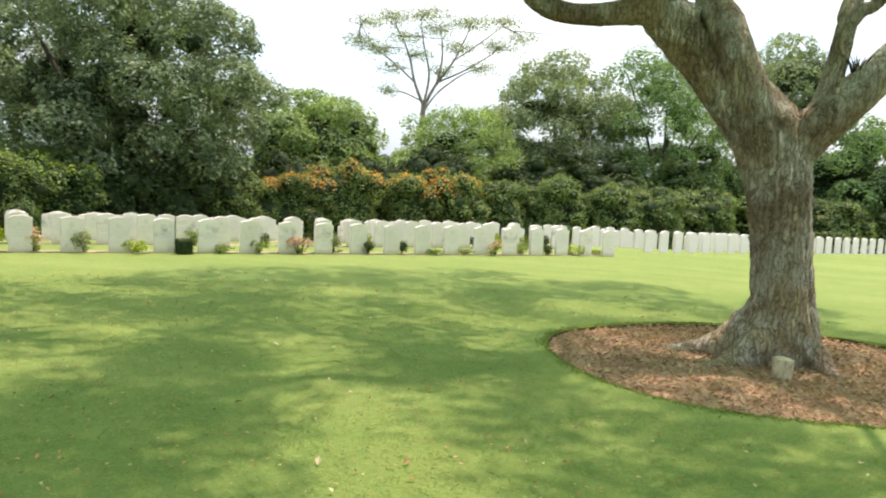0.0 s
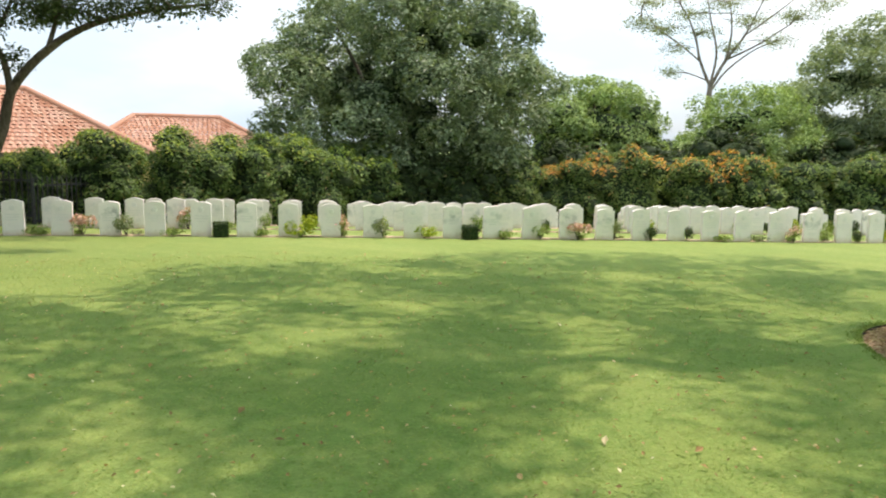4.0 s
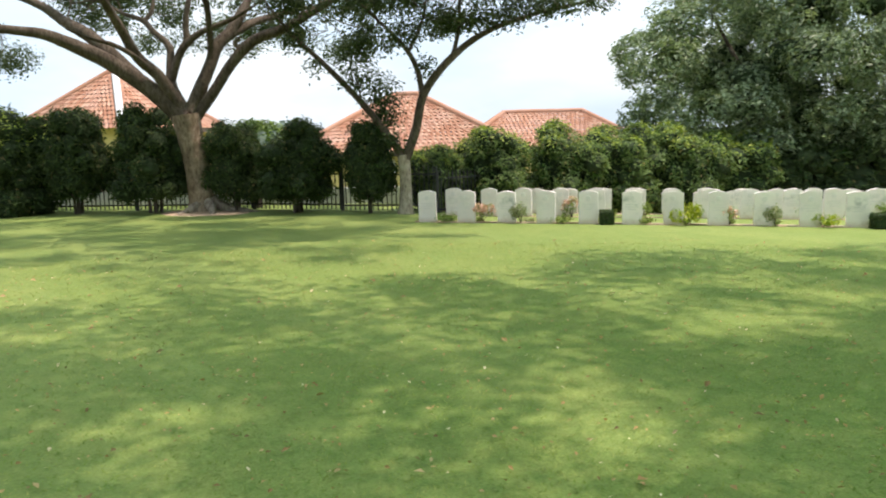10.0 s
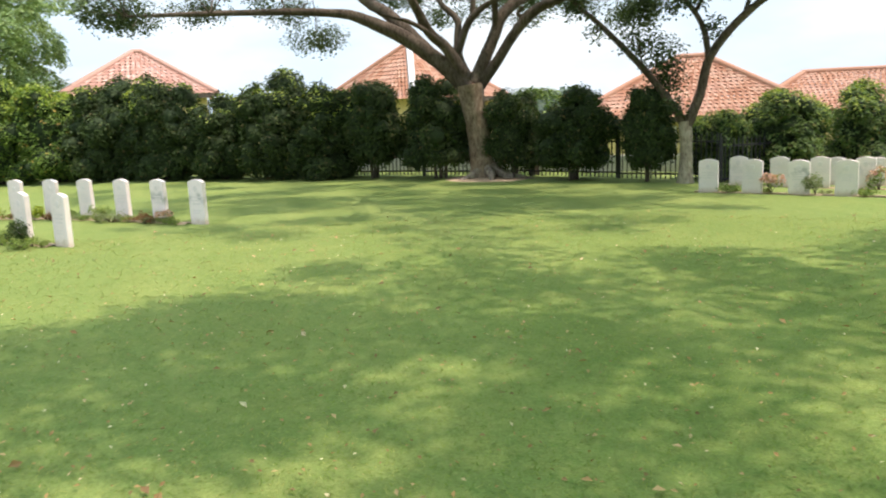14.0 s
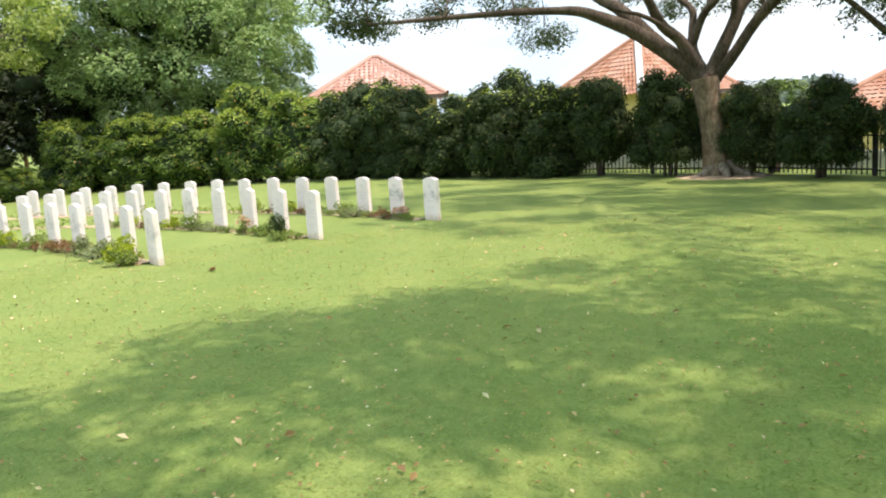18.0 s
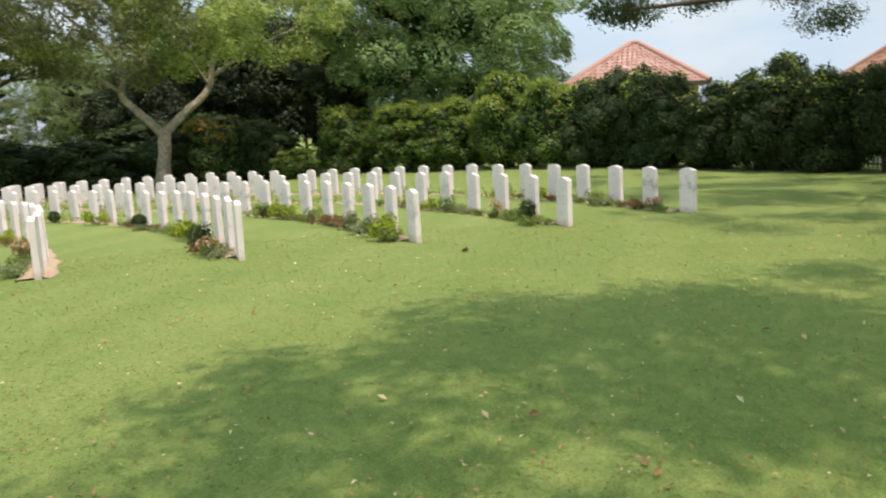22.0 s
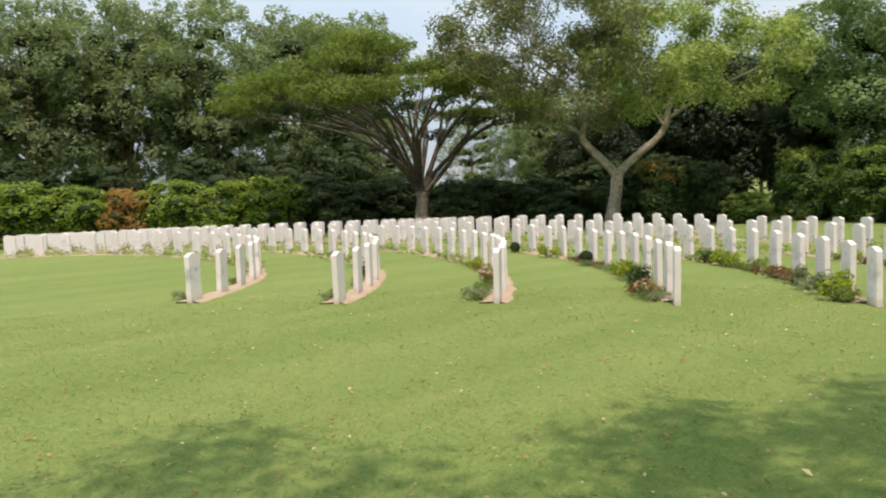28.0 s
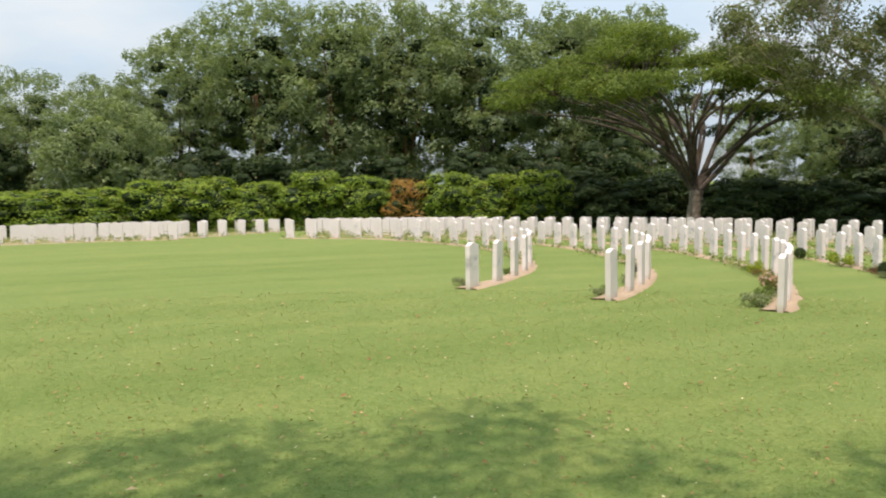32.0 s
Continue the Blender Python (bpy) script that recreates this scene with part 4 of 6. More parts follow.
for row in range(7):
    for k in range(int(radians(70) * ARC_R[row] / 0.6)):
        a = radians(ARC_AGAIN[row]) + k * 0.6 / ARC_R[row]
        far_tufts.append((ARC_C[0] + (ARC_R[row] - 0.25) * math.cos(a), ARC_C[1] + (ARC_R[row] - 0.25) * math.sin(a)))


def ball_bush(row, k, off, size):
    """A small bush clipped to a ball on a short stem."""
    x, y, a = on_arc(row, k, off)
    ob = thing("clipped_ball_bush", (x, y, gz(x, y)), "small dark green bush clipped to a neat ball beside a headstone", "bush", "clipped balls")
    d = unit(RNG.normal(size=(900, 3)))
    child("foliage", leaf_mesh("foliage", d * size * RNG.uniform(0.9, 1.04, (900, 1)) + [0, 0, size * 1.15], unit(d + RNG.normal(size=d.shape) * 0.5), RNG.uniform(0.03, 0.05, 900), LEAF_SHADE, 0.55), ob)
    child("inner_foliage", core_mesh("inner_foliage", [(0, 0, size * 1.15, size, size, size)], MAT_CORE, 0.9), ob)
    child("stem", tube_mesh("stem", [([(0, 0, -0.05), (0, 0, 0.08), (0, 0, size)], [0.02, 0.018, 0.015])], MAT_BARK_DARK, 6), ob)


ball_bush(3, 6.6, -0.30, 0.155)
ball_bush(3, 11.5, -0.30, 0.14)
ft = np.array([t for t in far_tufts if RNG.random() < 0.8])
c = np.repeat(np.column_stack([ft, ground_z(ft[:, 0], ft[:, 1]) + 0.10]), 46, 0)
c = c + RNG.normal(size=c.shape) * [0.15, 0.15, 0.07] * np.repeat(RNG.uniform(0.7, 1.5, (len(ft), 1)), 46, 0)
tagged(new("border_planting", leaf_mesh("border_planting", c, unit(RNG.normal(size=c.shape) * 0.6 + [0, 0, 0.7]), RNG.uniform(0.06, 0.11, len(c)), LEAF_PLANT, 0.5)),
       "low green planting along the further rows of headstones", "plants", "", "stuff")


# ---- trees ----
def lobe_cloud(cx, cy, cz, rx, ry, rz, n, size, flat=0.75, inner=0.35, under=-0.92):
    """Lobes spread over an ellipsoid that leave its outline uneven."""
    out = []
    for k in range(n):
        h = 1 - (2 * k + 1) / n
        a = k * 2.39996 + RNG.normal() * 0.25
        d = unit(np.array([math.sqrt(1 - h * h) * math.cos(a), math.sqrt(1 - h * h) * math.sin(a), h]) + RNG.normal(size=3) * 0.12)
        d[2] = max(d[2], under)
        f = RNG.uniform(inner, 0.86) if k % 3 == 0 else RNG.uniform(0.72, 0.97)
        s = size * RNG.uniform(0.65, 1.3)
        out.append((cx + d[0] * rx * f, cy + d[1] * ry * f, cz + d[2] * rz * f, s, s, s * flat))
    return out


def round_tree(name, x, y, height, radius, leaf_mat, label, leaf=0.2, count=26000, crown_base=0.25, lobes=34, trunk=0.28, bark=None, core=True, size=0.34, flat=0.8, per=12, spread=0.19, group="", up=0.45, gap=None):
    """A broadleaf tree with a billowing crown."""
    bark = bark or MAT_BARK_DARK
    ob = thing(name, (x, y, gz(x, y) - 0.05), label, "tree", group)
    height += float(back_drop(x, y)) + float(far_drop(x, y)) + float(plot_drop(x, y))
    z0 = height * crown_base
    cz, rz = (height + z0) / 2, (height - z0) / 2
    L = lobe_cloud(0, 0, cz, radius * 0.86, radius * 0.86, rz * 0.9, lobes, radius * size, flat)
    fork = max(z0 * 0.9, height * 0.18)
    child("trunk", tube_mesh("trunk", [([(0, 0, -0.2), (0.05, 0.02, fork * 0.5), (0.02, 0, fork), (0.1, -0.1, cz)], [trunk * 1.4, trunk, trunk * 0.9, trunk * 0.45])], bark, 9, 0.05, 0.35), ob)
    for k in range(5):
        q = L[k * (len(L) // 5)]
        child("limb", tube_mesh("limb", [([(0, 0, fork * 0.85), (q[0] * 0.35, q[1] * 0.35, fork + (q[2] - fork) * 0.5), (q[0] * 0.9, q[1] * 0.9, q[2])], [trunk * 0.55, trunk * 0.35, trunk * 0.12])], bark, 7, 0.05), ob)
    child("crown", leaf_mesh("crown", *crown_leaves(L, count, leaf, per, spread, up, 0.3, 0.78, -0.75, gap), leaf_mat), ob)
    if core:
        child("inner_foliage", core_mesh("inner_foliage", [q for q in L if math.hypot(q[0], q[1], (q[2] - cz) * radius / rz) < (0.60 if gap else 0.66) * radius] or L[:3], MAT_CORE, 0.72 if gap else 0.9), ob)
    return ob


def limbed_tree(name, x, y, label, trunk, limbs, pads, leaf_mat, bark, leaf=0.14, count=26000, spread=0.22, per=14, flare=0.9, twig=0.02, sides=14, lean=0.0, limb_bark=None, ridge=0.0, second=None, gap=None):
    """A tree given by its trunk and limbs in metres across, along the sight line and up, and pads of foliage (across, along, up, r, r, h)."""
    u, v = facing(x, y)
    turn = lambda p: u * (p[0] + lean * max(p[2], 0)) + v * p[1] + np.array([0, 0, p[2]])
    sunk = float(plot_drop(x, y))
    trunk = ([(*p[:2], p[2] - sunk) if k == 0 else p for k, p in enumerate(trunk[0])], trunk[1])
    ob = thing(name, (x, y, gz(x, y) - 0.04 + sunk), label, "tree")
    child("trunk", tube_mesh("trunk", [([turn(p) for p in trunk[0]], trunk[1])], bark, sides, 0.02 if ridge else 0.05, flare, 8, ridge), ob)
    for pts, rad in limbs:
        child("limb", tube_mesh("limb", [([turn(p) for p in pts], rad)], limb_bark or bark, max(7, sides - 4), 0.02 if ridge else 0.06, 0, 6, ridge), ob)
    P = [(*turn((a, b, c)), r1, r1, r2) for a, b, c, r1, r2 in pads]
    ends = np.array([turn(p) for pts, _ in limbs for p in pts[1:]])
    runs = []
    for q in P:
        tip = np.array(q[:3])
        e = ends[np.argmin(np.linalg.norm((ends - tip) * [1, 1, 0.7], axis=1))]
        mid = (e + tip) / 2 + RNG.normal(size=3) * 0.12 * np.linalg.norm(tip - e) * [1, 1, 0.5]
        runs.append(([e, mid, tip], [twig * 2.2, twig * 1.5, twig * 0.6]))
        for _ in range(3):
            o = tip + RNG.normal(size=3) * [q[3] * 0.6, q[3] * 0.6, q[5] * 0.4]
            runs.append(([mid, (mid + o) / 2 + [0, 0, 0.08], o], [twig * 1.2, twig * 0.8, twig * 0.4]))
    child("twig_spray", tube_mesh("twig_spray", runs, limb_bark or bark, 5, 0.03, 0, 3), ob)["kind"] = "stuff"
    child("crown", leaf_mesh("crown", *crown_leaves(P, count, leaf, per, spread, 0.6, 0.9, 0.0, -1.0, gap), leaf_mat, 0.5), ob)
    if second:
        more, mat2, count2, label2 = second
        P = [(*turn((a, b, c)), r1, r1, r2) for a, b, c, r1, r2 in more]
        child("crown", leaf_mesh("crown", *crown_leaves(P, count2, leaf, per, spread, 0.6, 0.9, 0.0, -1.0, gap), mat2, 0.5), ob, label2)
    return ob


def umbrella_pads(cx, cy, z, radius, dome, n, r, h, hole=0.0):
    """Flat pads that make an umbrella crown, highest over its middle."""
    out = []
    for _ in range(n):
        a, f = RNG.uniform(0, 2 * np.pi), math.sqrt(RNG.uniform(hole, 1))
        s = RNG.uniform(0.6, 1.35)
        out.append((cx + radius * f * math.cos(a), cy + radius * f * math.sin(a), z + dome * (1 - f * f) + RNG.normal() * 0.25, r * s, h * s))
    return out


def shade_crown(tree, centre, reach, z, dome, step, r, h, lean):
    """Pads spread evenly over a crown whose reach from its centre varies with the bearing; in the tree's own axes."""
    u, v = facing(*tree)
    bear, dist = np.array(sorted(reach)).T
    out = []
    for i in range(-12, 13):
        for j in range(-14, 15):
            x = (i + 0.5 * (j % 2)) * step + RNG.normal() * step * 0.2
            y = j * step * 0.866 + RNG.normal() * step * 0.2
            far, edge = math.hypot(x, y), float(np.interp(math.degrees(math.atan2(y, x)), bear, dist, period=360))
            if far > edge + 0.3 * r:
                continue
            f, s = far / edge, RNG.uniform(0.75, 1.2)
            p = np.array([centre[0] + x - tree[0], centre[1] + y - tree[1], 0])
            up = z + dome * (1 - f * f) + RNG.normal() * 0.25
            out.append((float(p @ u) - lean * up, float(p @ v), up, r * s, h * s))
    return out


def shade_fill(tree, spots, z, r, h):
    """Extra unseen pads over given spots, added to shade the lawn, in the tree's own axes."""
    u, v = facing(*tree)
    return [(float((x - tree[0]) * u[0] + (y - tree[1]) * u[1]), float((x - tree[0]) * v[0] + (y - tree[1]) * v[1]), z + 0.15 * (k % 3), r, h) for k, (x, y) in enumerate(spots)]


def slender_limbs(n, centre, radius, fork, z):
    """Thin limbs that rise from a fork and fan out under a flat crown, each with one side branch."""
    out = []
    for k in range(n):
        a, f = k * 2.39996, math.sqrt((k + 0.7) / n)
        x, y = centre[0] + radius * f * math.cos(a), centre[1] + radius * f * math.sin(a)
        top, low = z + 1.4 * (1 - f * f), fork + 0.12 * (k % 6)
        bow = RNG.normal(size=2) * 0.3
        mid = (x * 0.34 + bow[0], y * 0.34 + bow[1], low + (top - low) * 0.52)
        out.append(([(0, 0, low - 0.2), mid, (x * 0.7, y * 0.7, low + (top - low) * 0.83), (x, y, top)], [0.10, 0.075, 0.05, 0.02]))
        out.append(([mid, (mid[0] + bow[1] * 2 + x * 0.25, mid[1] - bow[0] * 2 + y * 0.25, mid[2] + 1.3), (x * 0.8 + bow[1] * 5, y * 0.8 - bow[0] * 5, top)], [0.055, 0.04, 0.015]))
    return out


# the great spreading tree in its ring of mulch; its crown shades the lawn round the camera
limbed_tree("spreading_tree", 3.10, 9.05, "massive spreading tree with furrowed grey bark in a mulch ring",
            ([(0.02, 0, -0.25), (0.02, 0, 0.1), (0.02, 0, 0.34), (-0.02, 0, 0.7), (-0.07, 0, 1.11), (-0.12, 0, 1.52), (-0.17, 0, 1.87), (-0.23, 0, 2.18), (-0.37, 0, 2.5), (-0.66, 0.02, 2.84), (-0.95, 0.02, 3.18), (-1.27, 0, 3.50), (-1.58, -0.1, 3.85), (-2.0, -0.75, 4.6), (-2.2, -1.25, 5.15), (-2.85, -1.5, 5.7), (-3.0, -2.2, 6.5)],
             [0.42, 0.40, 0.355, 0.31, 0.297, 0.300, 0.315, 0.355, 0.365, 0.33, 0.295, 0.27, 0.25, 0.19, 0.12, 0.08, 0.03]),
            [([(-0.36, -0.16, 2.35), (-0.50, -0.24, 2.8), (-0.67, -0.22, 3.2), (-0.84, -0.12, 3.58), (-1.02, 0.05, 3.95), (-1.15, 0.6, 5.2), (-1.5, 2.4, 7.0)], [0.20, 0.19, 0.185, 0.20, 0.17, 0.13, 0.03]),
             ([(-1.15, -0.05, 3.60), (-1.50, -0.15, 3.70), (-1.80, -0.2, 3.71), (-2.13, -0.25, 3.68), (-2.45, -0.3, 3.69), (-2.72, -0.32, 3.78), (-2.95, -0.35, 3.97), (-3.2, -0.4, 4.5)], [0.20, 0.16, 0.135, 0.115, 0.105, 0.12, 0.10, 0.05]),
             ([(-0.24, -0.02, 2.12), (-0.05, 0, 2.36), (0.14, 0, 2.56), (0.36, 0.02, 2.79), (0.60, 0.05, 3.05), (0.95, 0.1, 3.44), (2.0, -0.2, 4.4), (2.9, -0.7, 5.6)], [0.24, 0.235, 0.22, 0.205, 0.185, 0.165, 0.10, 0.03]),
             ([(0.08, 0, 2.55), (0.17, 0.02, 2.78), (0.22, 0.05, 3.02), (0.27, 0.1, 3.31), (0.31, 0.15, 3.59), (0.36, 0.3, 3.9), (0.9, 1.2, 5.6), (1.5, 2.8, 7.2)], [0.13, 0.125, 0.105, 0.098, 0.09, 0.095, 0.07, 0.03]),
             ([(0.30, 0.12, 3.53), (0.43, 0.1, 3.72), (0.62, 0.05, 3.86), (1.3, -0.6, 4.8), (2.0, -2.6, 6.6)], [0.06, 0.062, 0.06, 0.05, 0.03]),
             ([(-2.0, -0.7, 4.6), (-2.7, -0.5, 5.2), (-2.9, 0.2, 5.9), (-3.8, 0.5, 6.7)], [0.11, 0.07, 0.05, 0.02])],
            shade_crown((3.10, 9.05), (2.75, 7.0), ((-90, 11.4), (-109, 11.1), (-118, 10.0), (-125, 10.3), (-142, 10.4), (-156, 9.6), (-161, 10.7), (178, 9.0), (163, 9.0), (151, 10.2), (137, 9.6), (122, 10.5), (90, 10.6), (75, 9.9), (55, 8.5), (0, 10.0), (-50, 11.0)),
                        6.7, 1.9, 1.5, 0.92, 0.45, 0.0)
            + shade_fill((3.10, 9.05), ((-3.4, 4.4), (-2.2, 3.4), (-3.1, 2.6), (-2.1, 4.8), (-4.4, 3.5), (-1.4, 3.8), (-4.2, 2.1), (-5.0, 1.4), (-4.6, 0.9), (-5.7, 2.2), (-3.5, 0.8), (-3.0, 1.8), (-5.2, 3.0), (-1.0, 7.9), (-0.3, 7.1), (0.1, 5.9), (-3.1, 5.9)), 7.6, 0.85, 0.45),
            LEAF_CANOPY, MAT_BARK_NEAR, 0.17, 99000, 0.27, 16, 0.35, 0.003, 56, 0.0, None, 0.03)

# the umbrella tree by the fence
limbed_tree("umbrella_tree", -21.1, 8.85, "wide umbrella tree with a pale trunk beside the fence",
            ([(-0.04, 0, -0.2), (-0.05, 0, 0.06), (-0.06, 0, 0.43), (-0.10, 0, 1.1), (-0.18, 0, 1.7), (-0.28, 0, 2.23), (-0.34, 0, 2.70)], [0.44, 0.41, 0.345, 0.318, 0.325, 0.35, 0.39]),
            [([(-0.40, 0, 2.62), (-0.97, 0.05, 3.2), (-1.56, 0.1, 3.68), (-2.23, 0.1, 4.14), (-2.9, 0.0, 4.46), (-3.55, -0.2, 4.72), (-4.12, -0.5, 4.78), (-5.2, -1.0, 4.80), (-7.0, -1.8, 4.75), (-9.0, -2.4, 4.7)], [0.25, 0.24, 0.225, 0.21, 0.18, 0.145, 0.115, 0.095, 0.07, 0.03]),
             ([(-1.43, 0.1, 3.64), (-2.13, 0.3, 4.33), (-2.65, 0.5, 4.82), (-3.18, 0.8, 5.17), (-3.9, 1.2, 5.7), (-5.2, 1.8, 6.2)], [0.17, 0.18, 0.165, 0.145, 0.11, 0.04]),
             ([(-0.44, 0, 2.85), (-0.93, -0.2, 3.68), (-1.40, -0.4, 4.14), (-1.70, -0.7, 4.74), (-1.97, -1.1, 5.29), (-2.4, -2.0, 6.2)], [0.175, 0.155, 0.14, 0.12, 0.10, 0.03]),
             ([(-0.93, -0.2, 3.68), (-1.44, -0.6, 4.14), (-1.95, -0.9, 4.42), (-2.38, -1.2, 4.51), (-2.9, -1.6, 4.7)], [0.077, 0.067, 0.057, 0.037, 0.02]),
             ([(-0.39, 0, 2.90), (-0.63, 0.2, 3.44), (-0.65, 0.3, 4.01), (-0.64, 0.4, 4.52), (-1.02, 0.6, 4.94), (-1.27, 0.8, 5.25), (-1.78, 1.1, 5.47), (-2.4, 1.5, 5.9)], [0.155, 0.145, 0.10, 0.098, 0.078, 0.075, 0.05, 0.02]),
             ([(-1.25, 0.8, 5.23), (-1.05, 0.9, 5.49), (-0.95, 1.1, 5.9)], [0.066, 0.06, 0.03]),
             ([(-0.63, 0.2, 3.64), (-0.39, 0.1, 4.29), (-0.14, 0.0, 4.59), (0.25, -0.2, 4.86), (1.02, -0.5, 5.16), (1.8, -0.9, 5.6)], [0.116, 0.106, 0.095, 0.078, 0.055, 0.02]),
             ([(-0.19, 0.05, 4.53), (-0.17, 0.1, 5.14), (-0.05, 0.1, 5.7), (0.2, 0.2, 6.3)], [0.087, 0.077, 0.07, 0.03]),
             ([(-0.21, 0, 2.75), (0.11, 0.05, 3.43), (0.38, 0.1, 4.01), (0.60, 0.15, 4.53), (1.01, 0.3, 4.97), (1.32, 0.4, 5.45), (1.7, 0.7, 6.2)], [0.195, 0.185, 0.166, 0.165, 0.152, 0.13, 0.05]),
             ([(0.42, 0.1, 4.16), (0.41, -0.3, 4.96), (0.30, -1.0, 5.6), (-0.4, -3.6, 5.9), (-0.8, -6.0, 6.0)], [0.095, 0.087, 0.08, 0.05, 0.03]),
             ([(-0.10, 0, 2.62), (0.43, -0.1, 3.29), (0.85, -0.2, 3.91), (1.26, -0.3, 4.39), (1.66, -0.35, 4.69), (2.36, -0.5, 4.94), (3.07, -0.7, 5.34), (3.9, -0.9, 5.78), (5.2, -1.2, 6.1), (6.6, -1.4, 6.2)], [0.18, 0.15, 0.14, 0.148, 0.138, 0.12, 0.118, 0.09, 0.06, 0.03]),
             ([(0.85, 0.2, 4.75), (1.60, 0.6, 5.21), (2.49, 1.2, 5.55), (3.4, 2.0, 5.9)], [0.115, 0.11, 0.09, 0.04]),
             ([(1.26, -0.3, 4.36), (1.05, -0.25, 4.55), (1.20, -0.3, 4.72)], [0.07, 0.06, 0.03])],
            umbrella_pads(-0.6, -0.6, 5.15, 9.6, 1.5, 74, 0.95, 0.42, 0.03)
            # high pads out of view on the near side, added to shade the lawn
            + shade_crown((-21.1, 8.85), (-15.6, 7.9), ((0, 6.8), (60, 6.0), (120, 6.0), (180, 5.0), (-120, 6.2), (-60, 7.2)), 6.0, 0.8, 1.7, 0.9, 0.4, 0.0) + [(-8.9, -2.4, 4.65, 0.55, 0.3), (-9.6, -2.5, 4.8, 0.5, 0.25), (2.7, -0.6, 5.0, 0.6, 0.3)],
            LEAF_RAIN, MAT_BARK_RAIN, 0.11, 110000, 0.17, 14, 0.5, 0.011, 16, 0.0, MAT_LIMB_SHADE, 0.03, None, (1.5, -0.02))

# the forked tree at the end of the straight rows
limbed_tree("forked_tree", -16.4, 12.2, "slender forked tree with a pale trunk beside the headstone rows",
            ([(0.0, 0, -0.2), (0.0, 0, 0.3), (0.0, 0, 0.9), (-0.05, 0, 1.55)], [0.22, 0.17, 0.153, 0.165]),
            [([(-0.06, 0, 1.45), (-0.4, 0, 2.0), (-1.1, 0.1, 2.9), (-2.05, 0.1, 3.9), (-2.85, 0.0, 4.65), (-3.4, -0.2, 5.4)], [0.12, 0.10, 0.085, 0.07, 0.05, 0.02]),
             ([(0.0, 0, 1.45), (0.28, 0, 2.2), (0.5, 0, 3.1), (1.2, -0.1, 3.95), (2.1, -0.3, 4.55), (3.4, -0.5, 4.95), (4.7, -0.6, 5.2)], [0.14, 0.12, 0.11, 0.09, 0.075, 0.05, 0.02]),
             ([(0.45, 0, 2.9), (0.35, 0.1, 3.6), (0.05, 0.2, 4.2), (-0.6, 0.4, 4.9), (-1.4, 0.6, 5.7)], [0.08, 0.075, 0.06, 0.04, 0.02]),
             ([(1.2, -0.1, 3.95), (1.4, 0.2, 4.7), (1.45, 0.3, 5.5), (1.9, 0.5, 6.4)], [0.06, 0.05, 0.04, 0.02]),
             ([(0.1, 0.2, 4.1), (0.5, 0.4, 5.0), (0.6, 0.6, 6.0)], [0.05, 0.04, 0.02])],
            [(-1.2, 0.2, 3.6, 0.55, 0.5), (-0.6, 0.3, 3.1, 0.6, 0.5), (-0.5, 0.3, 2.5, 0.5, 0.35), (-1.0, 0.1, 4.4, 0.7, 0.5), (-0.1, 0.2, 4.6, 0.6, 0.5), (-0.3, -0.1, 1.95, 0.35, 0.25), (-2.6, 0, 4.5, 0.45, 0.35), (-2.3, 0.1, 3.8, 0.25, 0.2),
             (0.9, 0.3, 4.9, 0.6, 0.4), (1.6, 0, 4.9, 0.7, 0.35), (2.4, -0.3, 4.9, 0.7, 0.3), (3.2, -0.4, 5.1, 0.7, 0.3), (4.0, -0.5, 5.2, 0.7, 0.3), (4.7, -0.6, 5.25, 0.5, 0.25), (2.2, 0.1, 5.6, 0.9, 0.4), (0.2, 0.4, 5.6, 1.0, 0.5), (-1.2, 0.5, 5.5, 1.0, 0.5), (-2.8, 0, 5.4, 0.9, 0.4), (1.3, 0.5, 6.4, 1.2, 0.5), (-0.6, 0.3, 6.4, 1.2, 0.5), (3.3, 0, 5.9, 1.0, 0.4), (0.55, 0.1, 3.7, 0.3, 0.25)],
            LEAF_RAIN, MAT_BARK_BUFF, 0.10, 23000, 0.14, 12, 0.35, 0.012, 12, 0.02, MAT_LIMB_SHADE, 0.02, None, (1.1, -0.1))

